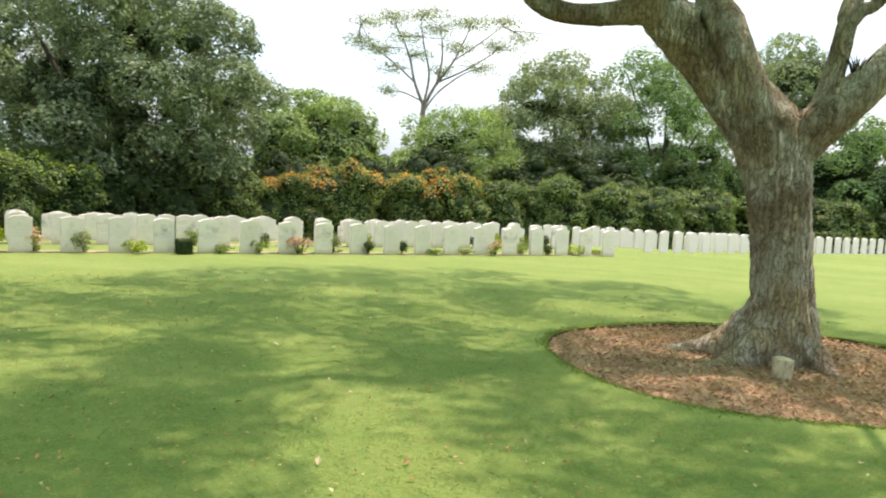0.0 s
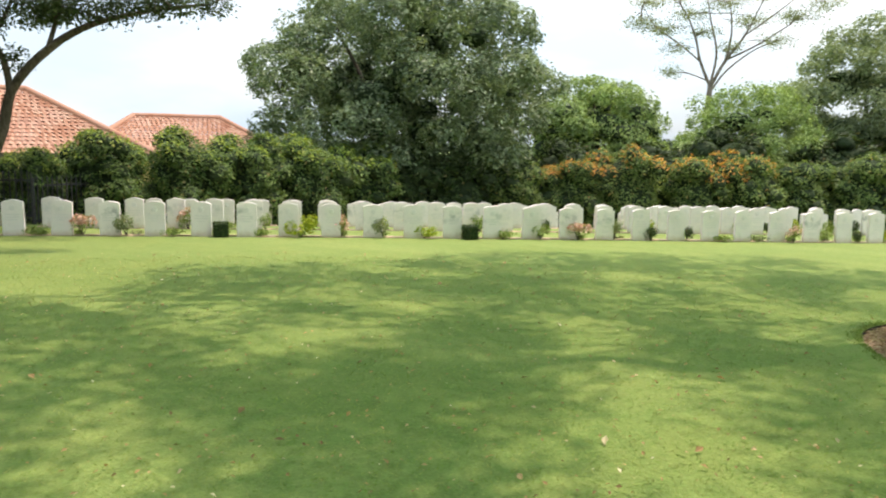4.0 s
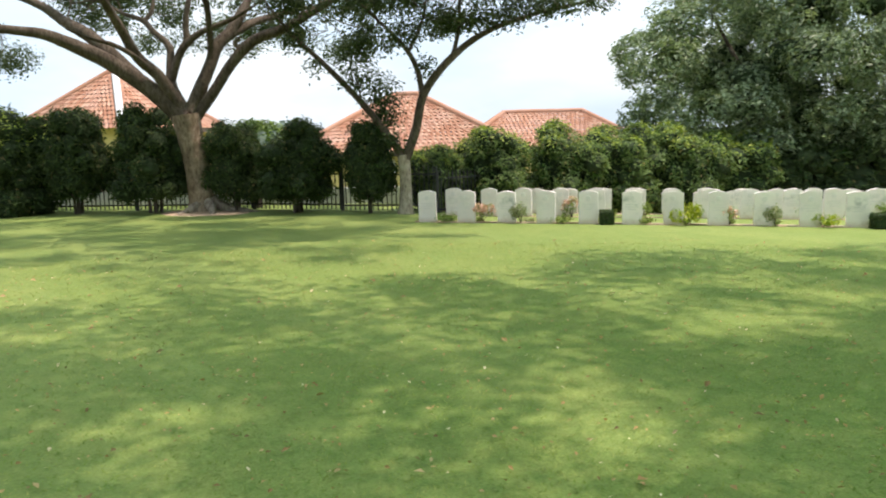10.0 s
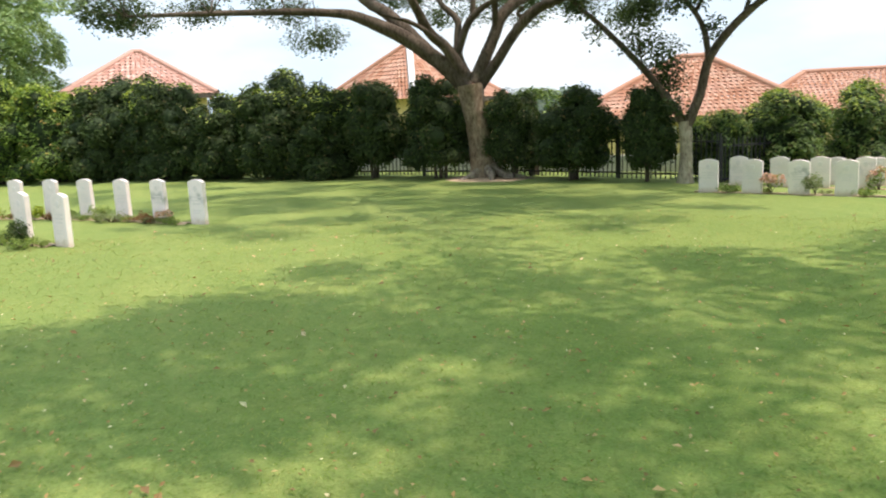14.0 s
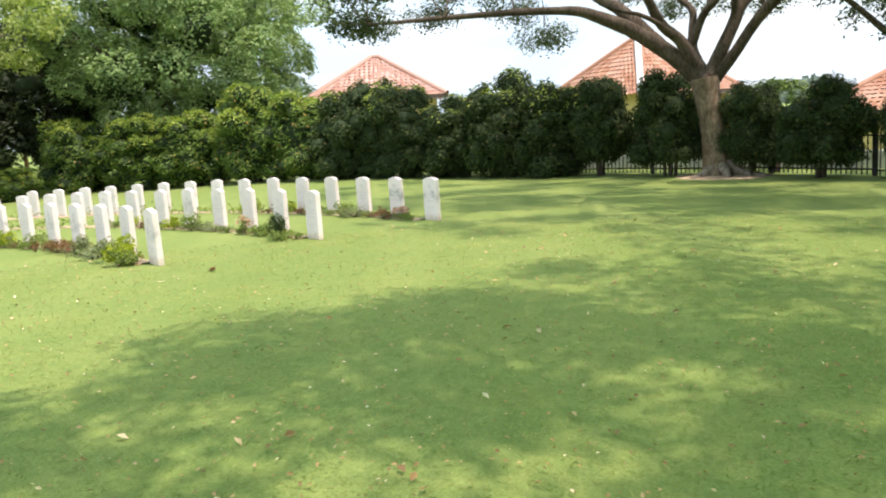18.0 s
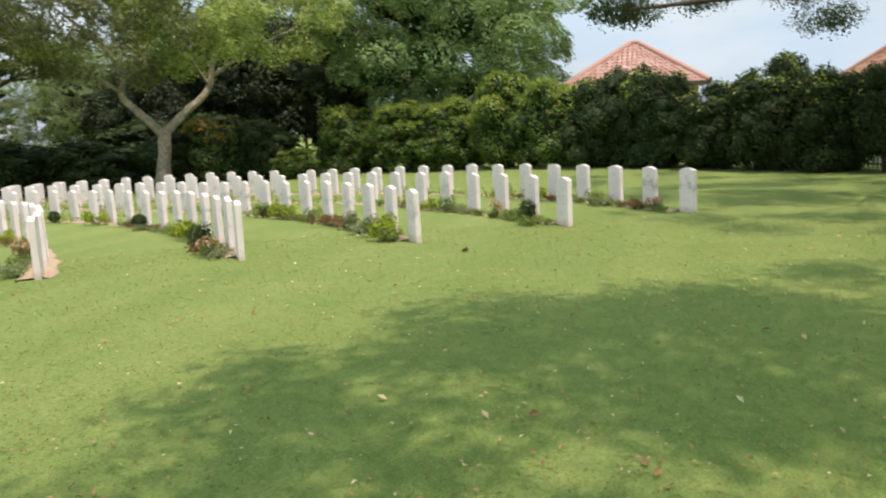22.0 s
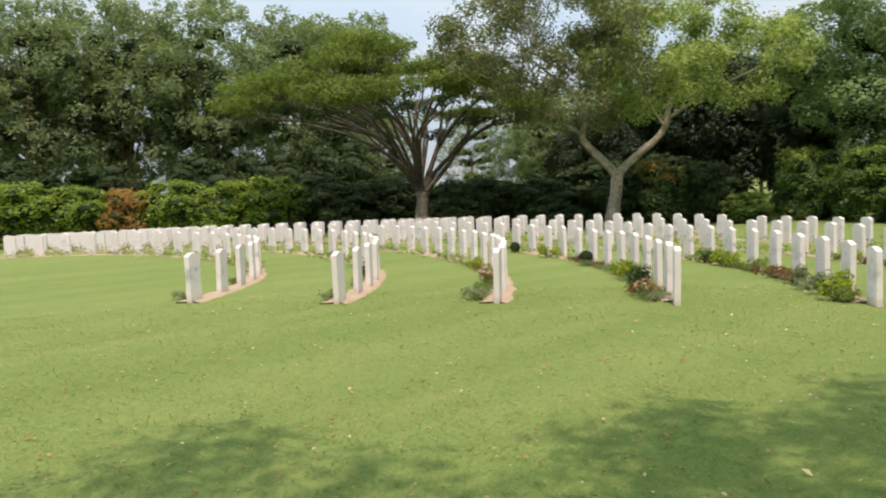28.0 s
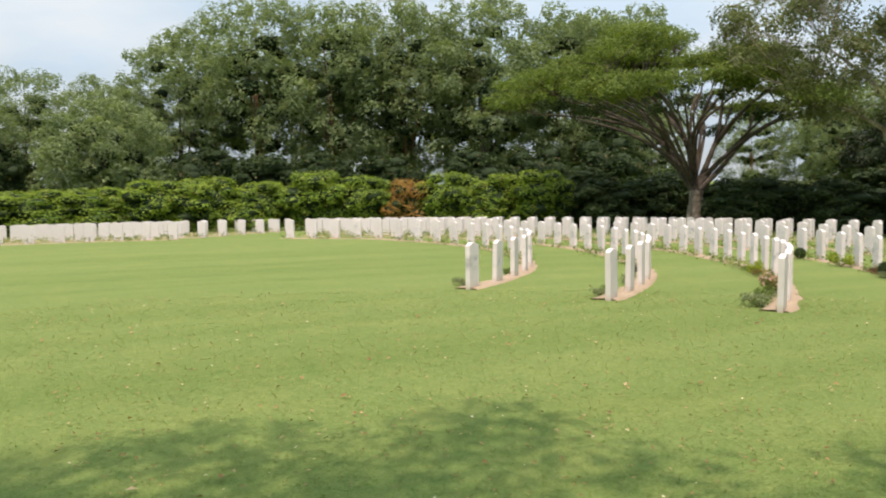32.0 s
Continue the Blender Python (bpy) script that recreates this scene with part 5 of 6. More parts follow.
# sparse olive tree behind the curved rows
limbed_tree("sparse_tree", -32.8, -21.4, "forked tree with a pale trunk and sparse olive leaves",
            ([(-0.1, 0, -0.2), (-0.1, 0, 0.4), (0.0, 0, 1.4), (0.1, 0, 2.6)], [0.44, 0.34, 0.28, 0.30]),
            [([(0.05, 0, 2.4), (-0.8, 0, 3.3), (-1.6, 0.1, 4.2), (-1.5, 0.1, 5.2), (-2.4, 0.2, 6.6), (-4.2, 0.3, 8.2)], [0.22, 0.19, 0.16, 0.13, 0.10, 0.04]),
             ([(0.15, 0, 2.5), (1.1, 0, 3.4), (2.1, 0.1, 4.3), (2.4, 0.1, 5.4), (2.9, 0.2, 7.0), (3.4, 0.3, 9.0)], [0.22, 0.19, 0.16, 0.13, 0.10, 0.04]),
             ([(-1.5, 0.1, 4.3), (-2.9, -0.4, 5.2), (-4.8, -0.8, 6.1)], [0.10, 0.08, 0.03]), ([(2.3, 0.1, 4.9), (4.0, -0.3, 6.0), (6.2, -0.6, 7.0)], [0.10, 0.08, 0.03]),
             ([(-1.7, 0.1, 5.6), (-0.6, 0.4, 7.2), (0.2, 0.6, 9.2)], [0.09, 0.07, 0.03]), ([(2.2, 0.1, 4.6), (1.4, -0.4, 5.8), (0.8, -0.6, 7.0)], [0.07, 0.05, 0.02])],
            [(a, b, c, s, s * 0.5) for a, b, c, s, _, _ in lobe_cloud(-0.6, 0, 8.9, 8.6, 5.6, 4.4, 170, 0.95, 0.6, 0.1, -0.95) if not (a > 1.4 and b < 2.5)],
            LEAF_OLIVE, MAT_BARK_BUFF, 0.19, 34000, 0.22, 10, 0.4, 0.011, 11, 0.034, None, 0.0,
            ([(a, b, c, s, s * 0.5) for a, b, c, s, _, _ in lobe_cloud(3.4, -1.0, 8.2, 5.2, 4.4, 3.6, 70, 0.8, 0.6, 0.1, -0.95)] + [(-3.5, -1.5, 6.0, 0.9, 0.4), (-5.0, -1.0, 6.3, 0.9, 0.4), (0.6, -1.5, 5.7, 0.8, 0.4)], LEAF_SUNNY, 22000, "yellow-green leaves with sunlight painted into their colour"), (2.1, 0.02))

# flat-topped tree beyond the curved rows
flat_tree = limbed_tree("flat_topped_tree", -31.5, -33.65, "dark-limbed umbrella tree with a flat bright green crown",
            ([(0.0, 0, -0.2), (0.0, 0, 0.4), (0.05, 0, 1.1), (0.1, 0, 1.9)], [0.50, 0.38, 0.33, 0.36]),
            [([(0.0, 0, 1.7), (-0.9, 0, 3.2), (-2.0, 0.2, 4.6), (-4.5, 0.4, 6.0), (-7.2, 0.6, 7.0)], [0.19, 0.155, 0.125, 0.08, 0.04]),
             ([(0.05, 0, 1.8), (-0.3, -0.3, 3.6), (-0.9, -0.6, 5.2), (-2.2, -1.4, 7.2)], [0.17, 0.135, 0.10, 0.04]),
             ([(0.1, 0, 1.8), (0.6, 0.2, 3.4), (1.0, 0.4, 4.8), (1.2, 0.8, 7.2)], [0.17, 0.14, 0.105, 0.04]),
             ([(0.15, 0, 1.8), (1.2, 0, 3.0), (2.2, 0.1, 4.3), (3.8, 0.1, 5.4), (6.0, 0.1, 6.0)], [0.16, 0.13, 0.105, 0.07, 0.03]),
             ([(0.9, 0.4, 4.2), (1.9, -0.6, 5.6), (3.4, -1.6, 7.0)], [0.13, 0.1, 0.04]), ([(-1.4, 0, 3.9), (-2.0, -1.6, 5.6), (-4.0, -3.4, 6.8)], [0.13, 0.1, 0.04]),
             ([(-0.6, -0.5, 4.4), (-1.6, 0.8, 5.8), (-3.0, 2.4, 7.2)], [0.11, 0.09, 0.04]), ([(-2.6, 0.2, 5.0), (-5.0, -0.8, 5.6), (-8.2, -1.6, 5.9)], [0.1, 0.07, 0.03]),
             ([(-0.2, -0.2, 2.6), (-1.6, -0.6, 3.8), (-3.6, -1.0, 4.9), (-6.0, -1.4, 5.6)], [0.13, 0.11, 0.08, 0.03]), ([(0.4, 0.1, 2.6), (1.7, -0.5, 3.9), (3.2, -1.0, 5.0), (5.2, -1.4, 5.8)], [0.12, 0.10, 0.07, 0.03]),
             ([(-0.5, -0.4, 4.2), (0.1, -1.4, 5.4), (0.6, -2.6, 6.6)], [0.1, 0.08, 0.03]), ([(-1.7, 0.1, 4.2), (-2.4, 0.9, 5.4), (-2.6, 1.6, 6.6)], [0.1, 0.08, 0.03]), ([(2.4, 0.1, 4.4), (2.6, 0.8, 5.4), (3.0, 1.4, 6.4)], [0.09, 0.07, 0.03]),
             ([(3.6, 0.1, 5.3), (5.0, -0.8, 5.4), (7.2, -1.4, 5.6)], [0.07, 0.05, 0.02])] + slender_limbs(16, (-1.4, 0.0), 7.0, 2.0, 6.3),
            umbrella_pads(-2.0, 0, 6.3, 8.0, 3.3, 90, 1.6, 0.22, 0.0), LEAF_UMBRELLA, MAT_BARK, 0.15, 84000, 0.13, 14, 0.4, 0.022, 11, 0.034, MAT_BARK_DARK, 0.0,
            # the dark underside of the crown is painted with a layer of darker leaves
            (umbrella_pads(-1.8, 0.5, 5.4, 7.4, 2.0, 34, 0.9, 0.22, 0.1), LEAF_RAIN, 11000, "lower leaves with the crown's shade painted into their dark colour"))

flat_tree.scale = (1.085, 1.085, 1.085)

# broadleaf trees behind the hedges
round_tree("broad_tree", -14.75, 28.65, 11.0, 7.0, LEAF_MANGO, "large dense dark-leaved tree behind the hedge and headstones", 0.19, 112000, 0.04, 190, 0.32, None, True, 0.15, 0.55, 16, 0.17, "", 0.8, (1.3, -0.52))
round_tree("tall_dark_tree", -42.6, -10.0, 13.0, 7.9, LEAF_GLOSSY, "large dense glossy dark tree behind the bright hedge", 0.22, 100000, 0.06, 130, 0.4, None, True, 0.19, 0.62, 16, 0.19, "", 0.8, (1.9, -0.28))
round_tree("dark_tree", -44.5, -17.6, 9.4, 4.6, LEAF_NIGHT, "dense tree beside the tall glossy tree, shade painted into its leaves", 0.30, 20000, 0.02, 60, 0.3, None, True, 0.24, 0.7, 12, 0.22, "", 0.7)
round_tree("dark_tree", -46.5, -23.5, 10.4, 5.2, LEAF_NIGHT, "dense dark tree behind the sparse olive tree, shade painted into leaves", 0.30, 24000, 0.02, 70, 0.3, None, True, 0.22, 0.7, 12, 0.22, "", 0.7)
round_tree("dark_tree", -50.5, -31.5, 10.6, 5.0, LEAF_DEEP, "tall green tree behind the sparse olive tree", 0.30, 22000, 0.05, 70, 0.3, None, True, 0.22, 0.7, 12, 0.22, "", 0.7)
round_tree("dark_tree", -44.5, -29.0, 6.6, 4.4, LEAF_NIGHT, "dense dark tree behind the flat-topped tree, shade painted into its leaves", 0.30, 18000, 0.02, 60, 0.3, None, True, 0.24, 0.7, 12, 0.22, "", 0.7)
round_tree("round_tree", -9.9, 39.8, 6.2, 3.7, LEAF_FRESH, "rounded light green tree behind the red-tipped hedge", 0.2, 34000, 0.1, 90, 0.28, None, True, 0.25, 0.6, 14, 0.16, "", 0.7)
round_tree("pale_green_tree", -2.7, 39.8, 5.7, 3.9, LEAF_FRESH, "pale green feathery tree behind the hedge", 0.16, 34000, 0.02, 90, 0.15, None, True, 0.17, 0.5, 14, 0.18, "", 0.7, (1.6, -0.3))
round_tree("mixed_tree", 2.0, 44.6, 9.0, 4.5, LEAF_BLUE, "grey-green drooping tree behind the hedge", 0.20, 34000, 0.12, 90, 0.16, None, True, 0.2, 0.4, 14, 0.22, "", 0.8, (2.0, -0.2))
round_tree("green_tree", 8.2, 45.6, 9.6, 5.2, LEAF_DEEP, "tall green tree behind the hedge and headstones", 0.20, 36000, 0.10, 110, 0.2, None, True, 0.17, 0.6, 14, 0.2, "", 0.7, (1.8, -0.3))
round_tree("green_tree", 15.4, 50.0, 11.4, 3.8, LEAF_BLUE, "tall green tree far behind the spreading tree", 0.24, 20000, 0.2, 46, 0.2, None, 0.5, 0.28, 0.7)
round_tree("green_tree", 19.0, 46.0, 6.4, 4.2, LEAF_DEEP, "dark green tree behind the further headstones", 0.23, 20000, 0.05, 44, 0.2, None, 0.5, 0.26, 0.7)
round_tree("green_tree", 27.0, 47.0, 5.6, 4.4, LEAF_DEEP, "dark green tree behind the further headstones", 0.25, 14000, 0.05, 36, 0.2, None, 0.5, 0.28, 0.7)

# thin tall tree with layered feathery foliage
limbed_tree("feathery_tree", -6.6, 55.0, "tall thin tree with bare pale branches and layered feathery leaves",
            ([(0, 0, -1.2), (0, 0, 1.6), (0.0, 0, 4.5), (0.1, 0, 6.6)], [0.3, 0.24, 0.2, 0.17]),
            [([(0.1, 0, 6.4), (-0.6, 0, 8.0), (-1.0, 0, 9.6), (-1.6, 0, 11.0)], [0.12, 0.09, 0.07, 0.03]), ([(0.1, 0, 6.4), (0.9, 0, 8.0), (2.0, 0, 9.6), (2.9, 0, 11.6)], [0.12, 0.1, 0.07, 0.03]),
             ([(0.9, 0, 8.0), (1.2, 0.3, 9.8), (1.0, 0.5, 11.8)], [0.08, 0.06, 0.03]), ([(1.0, 0, 8.1), (2.8, 0, 9.0), (4.6, 0, 10.2)], [0.07, 0.05, 0.03]), ([(0.1, 0, 6.7), (-1.4, 0, 7.3), (-2.6, 0, 7.3)], [0.05, 0.04, 0.02]),
             ([(0.1, 0, 6.6), (0.35, 0.2, 8.6), (-0.1, 0.4, 10.6), (-0.4, 0.4, 12.2)], [0.09, 0.07, 0.05, 0.02]), ([(0.0, 0, 5.9), (1.0, 0.2, 7.4), (2.6, 0.3, 8.7), (3.8, 0.3, 9.2)], [0.07, 0.06, 0.04, 0.02]),
             ([(-0.6, 0, 8.0), (-2.0, 0.2, 9.2), (-3.6, 0.3, 10.4), (-4.4, 0.3, 11.7)], [0.06, 0.05, 0.035, 0.02]), ([(2.0, 0, 9.6), (3.6, 0.2, 10.8), (5.2, 0.2, 12.1)], [0.05, 0.04, 0.02])],
            [(-4.4, 0, 10.6, 1.4, 0.2), (-3.0, 0, 10.1, 1.5, 0.22), (-1.4, 0, 11.0, 1.5, 0.22), (-4.0, 0, 11.9, 1.4, 0.2), (-2.2, 0, 12.3, 1.6, 0.22), (0.2, 0, 12.6, 1.8, 0.25), (0.8, 0, 11.6, 1.6, 0.22), (3.0, 0, 12.2, 1.7, 0.25), (5.2, 0, 12.4, 1.5, 0.2), (6.6, 0, 11.4, 1.3, 0.2), (4.9, 0, 10.7, 1.5, 0.22), (2.4, 0, 10.5, 1.4, 0.2), (-0.4, 0, 9.9, 1.2, 0.2), (1.2, 0, 8.9, 1.1, 0.18), (3.8, 0, 9.2, 1.3, 0.18), (-2.2, 0, 8.9, 1.0, 0.16), (-2.4, 0, 7.4, 0.8, 0.15)],
            LEAF_GREY, MAT_BARK, 0.13, 13000, 0.25, 8, 0.2, 0.03, 8)

bpy.data.objects["feathery_tree"].location.z += 0.95


# small palms behind the hedge and the fence
def fan_palm(x, y, z, height, leaf_mat, label):
    palm = thing("palm", (x, y, z), label, "palm")
    child("trunk", tube_mesh("trunk", [([(0, 0, -0.1), (0.05, 0, height * 0.45), (0, 0, height)], [0.14, 0.11, 0.10])], MAT_BARK_DARK, 8, 0.04), palm)
    for k in range(12):
        a, n = k * 2 * math.pi / 12 + RNG.normal() * 0.1, 60
        s = RNG.random(n)
        lift = RNG.uniform(0.7, 1.2)
        cx = np.column_stack([np.cos(a) * s * 1.1, np.sin(a) * s * 1.1, height + lift * s - 1.4 * s * s]) + RNG.normal(size=(n, 3)) * 0.06
        child("frond", leaf_mesh("frond", cx, unit(np.tile([0.3 * math.cos(a), 0.3 * math.sin(a), 1.0], (n, 1)) + RNG.normal(size=(n, 3)) * 0.3), np.full(n, 0.4), leaf_mat, 0.14), palm)


fan_palm(-5.0, 37.5, gz(-5.0, 37.5), 3.4, LEAF_FRESH, "small fan palm with drooping fronds behind the hedge")
fan_palm(-21.4, 10.6, gz(-21.4, 10.6), 2.2, LEAF_HEDGE, "small bright green palm behind the umbrella tree's trunk")

# tall woodland beyond the far hedge: three kinds, then copies
wood_kinds = [round_tree("woodland_tree", -16.3, -72.6, 20.8, 7.9, LEAF_WOOD, "tall woodland tree with an airy grey-green crown", 0.38, 18000, 0.10, 120, 0.24, MAT_BARK_ORANGE, True, 0.155, 0.6, 10, 0.3, "woodland trees", 0.7, (2.6, -0.30)),
              round_tree("woodland_tree", -22.3, -69.1, 20.5, 7.7, LEAF_WOOD, "tall woodland tree with an airy grey-green crown", 0.38, 18000, 0.06, 118, 0.22, MAT_BARK_ORANGE, True, 0.155, 0.6, 10, 0.3, "woodland trees", 0.7, (2.4, -0.28)),
              round_tree("woodland_tree", -35.0, -63.8, 20.8, 7.7, LEAF_WOOD, "tall woodland tree with an airy grey-green crown", 0.38, 18000, 0.05, 118, 0.24, MAT_BARK_DARK, True, 0.155, 0.6, 10, 0.3, "woodland trees", 0.7, (2.8, -0.32))]
for k, (x, y, s, a) in enumerate([(2.4, -75.0, 0.65, 40), (-4.9, -75.0, 0.62, 130), (-10.1, -76.8, 0.85, 250), (-29.3, -68.9, 1.02, 75), (-43.2, -60.7, 0.98, 200), (-45.8, -57.1, 0.92, 310), (-56.2, -45.8, 0.50, 45), (-52.3, -48.7, 0.46, 70), (-43.9, -51.4, 0.46, 15), (-25.8, -79.2, 0.98, 20), (-39.6, -72.0, 0.95, 150), (9.6, -75.6, 0.66, 15), (16.8, -73.2, 0.75, 95), (-57.6, -43.2, 0.60, 160), (-57.0, -34.8, 0.62, 280), (-51.6, -39.6, 0.50, 10), (-61.2, -26.4, 0.72, 90), (-14.4, -82.8, 0.95, 200), (-32.4, -74.4, 1.00, 120), (-46.2, -65.4, 1.00, 340), (-3.6, -81.6, 0.66, 210), (5.4, -69.0, 0.52, 300)]):
    copy_thing(wood_kinds[k % 3], pose(x, y, gz(x, y) - 0.05, 0, 0, a) @ Matrix.Diagonal((s, s, s, 1)))
round_tree("broad_tree", -2.9, -64.8, 8.7, 5.8, LEAF_WOOD, "broad grey-green tree in front of the wood", 0.3, 20000, 0.05, 70, 0.25, None, True, 0.2, 0.6, 12, 0.25, "", 0.7, (2.0, -0.2))


# ---- hedges and shrubs ----
def shrub_kind(name, label, mat, foot, count, tips=0, leaf=0.088, tip_mat=None, tip_label="orange-red young leaf tips"):
    """A rounded shrub of one metre radius and 2.2 m height, to be scaled; foot: how high its foliage begins."""
    ob = thing(name, (0, 0, -5), label, "hedge", "hedge shrubs")
    L = []
    for _ in range(40):
        a, z = RNG.uniform(0, 2 * np.pi), RNG.uniform(foot + 0.15, 2.0)
        f = math.sqrt(RNG.uniform(0.25, 1)) * 0.82 * max(1 - abs((z - 0.92) / 1.24) ** 2.1, 0.05) ** 0.5
        s = RNG.uniform(0.2, 0.36)
        L.append((math.cos(a) * f, math.sin(a) * f, z, s, s, s * 0.85))
    L += [(0, 0, 1.1, 0.76, 0.76, 0.92), (0, 0, foot + 0.42, 0.74, 0.74, 0.40)]
    child("foliage", leaf_mesh("foliage", *crown_leaves(L, count, leaf, 9, 0.07, 0.6, 0.22, 0.86, -0.9, (0.62, -0.16)), mat, 0.48), ob)
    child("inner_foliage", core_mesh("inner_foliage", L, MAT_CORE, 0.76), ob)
    for k in range(3):
        child("stem", tube_mesh("stem", [([(0.12 * (k - 1), 0.05 * k, -0.1), (0.14 * (k - 1), 0.05 * k, 0.3), (0.25 * (k - 1), 0.1, 0.9)], [0.05, 0.04, 0.02])], MAT_BARK_DARK, 6), ob)
    if tips:
        child("young_leaves", leaf_mesh("young_leaves", *crown_leaves([q for q in L if q[2] > 1.35], tips, 0.082, 7, 0.07, 0.6, 0.08, 0.9, 0.25), tip_mat or YOUNG, 0.5), ob, tip_label)
    return ob


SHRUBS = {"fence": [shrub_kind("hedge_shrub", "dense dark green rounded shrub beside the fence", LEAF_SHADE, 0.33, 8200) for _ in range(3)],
          "deep": [shrub_kind("hedge_shrub", "dense deep green clipped hedge shrub beside the lawn", LEAF_SHADE, 0.01, 8200, 260, 0.088, SUN_TOPS, "a few pale top leaves with sunlight painted in") for _ in range(2)],
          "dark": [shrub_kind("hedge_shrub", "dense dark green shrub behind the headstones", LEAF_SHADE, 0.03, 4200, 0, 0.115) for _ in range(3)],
          "sunlit": [shrub_kind("hedge_shrub", "dark green hedge shrub behind the headstones, sunlight painted into its leaves", LEAF_SUNHEDGE, 0.03, 7600, 700, 0.088, SUN_TOPS, "pale green top leaves with sunlight painted in") for _ in range(2)],
          "bright": [shrub_kind("hedge_shrub", "bright green clipped hedge shrub behind the headstones", LEAF_HEDGE, 0.02, 8200, 1500, 0.08, SUN_TOPS, "yellow-green top leaves with sunlight painted in") for _ in range(3)],
          "lime": [shrub_kind("hedge_shrub", "bright lime-green clipped hedge shrub beyond the curved rows", LEAF_LIME, 0.02, 6200, 900, 0.088, SUN_TOPS, "yellow-green top leaves with sunlight painted in") for _ in range(2)],
          "mid": [shrub_kind("hedge_shrub", "mid-green hedge shrub behind the headstones", LEAF_TIPS, 0.02, 6000) for _ in range(2)],
          "rust": [shrub_kind("hedge_shrub", "orange-brown leaved shrub within the bright hedge", LEAF_COPPER, 0.02, 7000)],
          "tips": [shrub_kind("hedge_shrub", "green hedge shrub with orange-red young leaf tips", LEAF_TIPS, 0.02, 6500, 620) for _ in range(2)]}
shrub_used = {}


def set_shrub(kind, x, y, r, h, deep=None):
    k = rnd.randrange(len(SHRUBS[kind]))
    src = SHRUBS[kind][k]
    h += float(back_drop(x, y)) + float(far_drop(x, y)) + float(plot_drop(x, y))
    m = pose(x, y, gz(x, y) - 0.03, 0, 0, rnd.uniform(0, 360)) @ Matrix.Diagonal((r * 1.06, r * 1.06, h / 2.2, 1))
    if (kind, k) not in shrub_used:
        shrub_used[(kind, k)] = True
        src.matrix_basis = m
    else:
        put_copy(src, m)


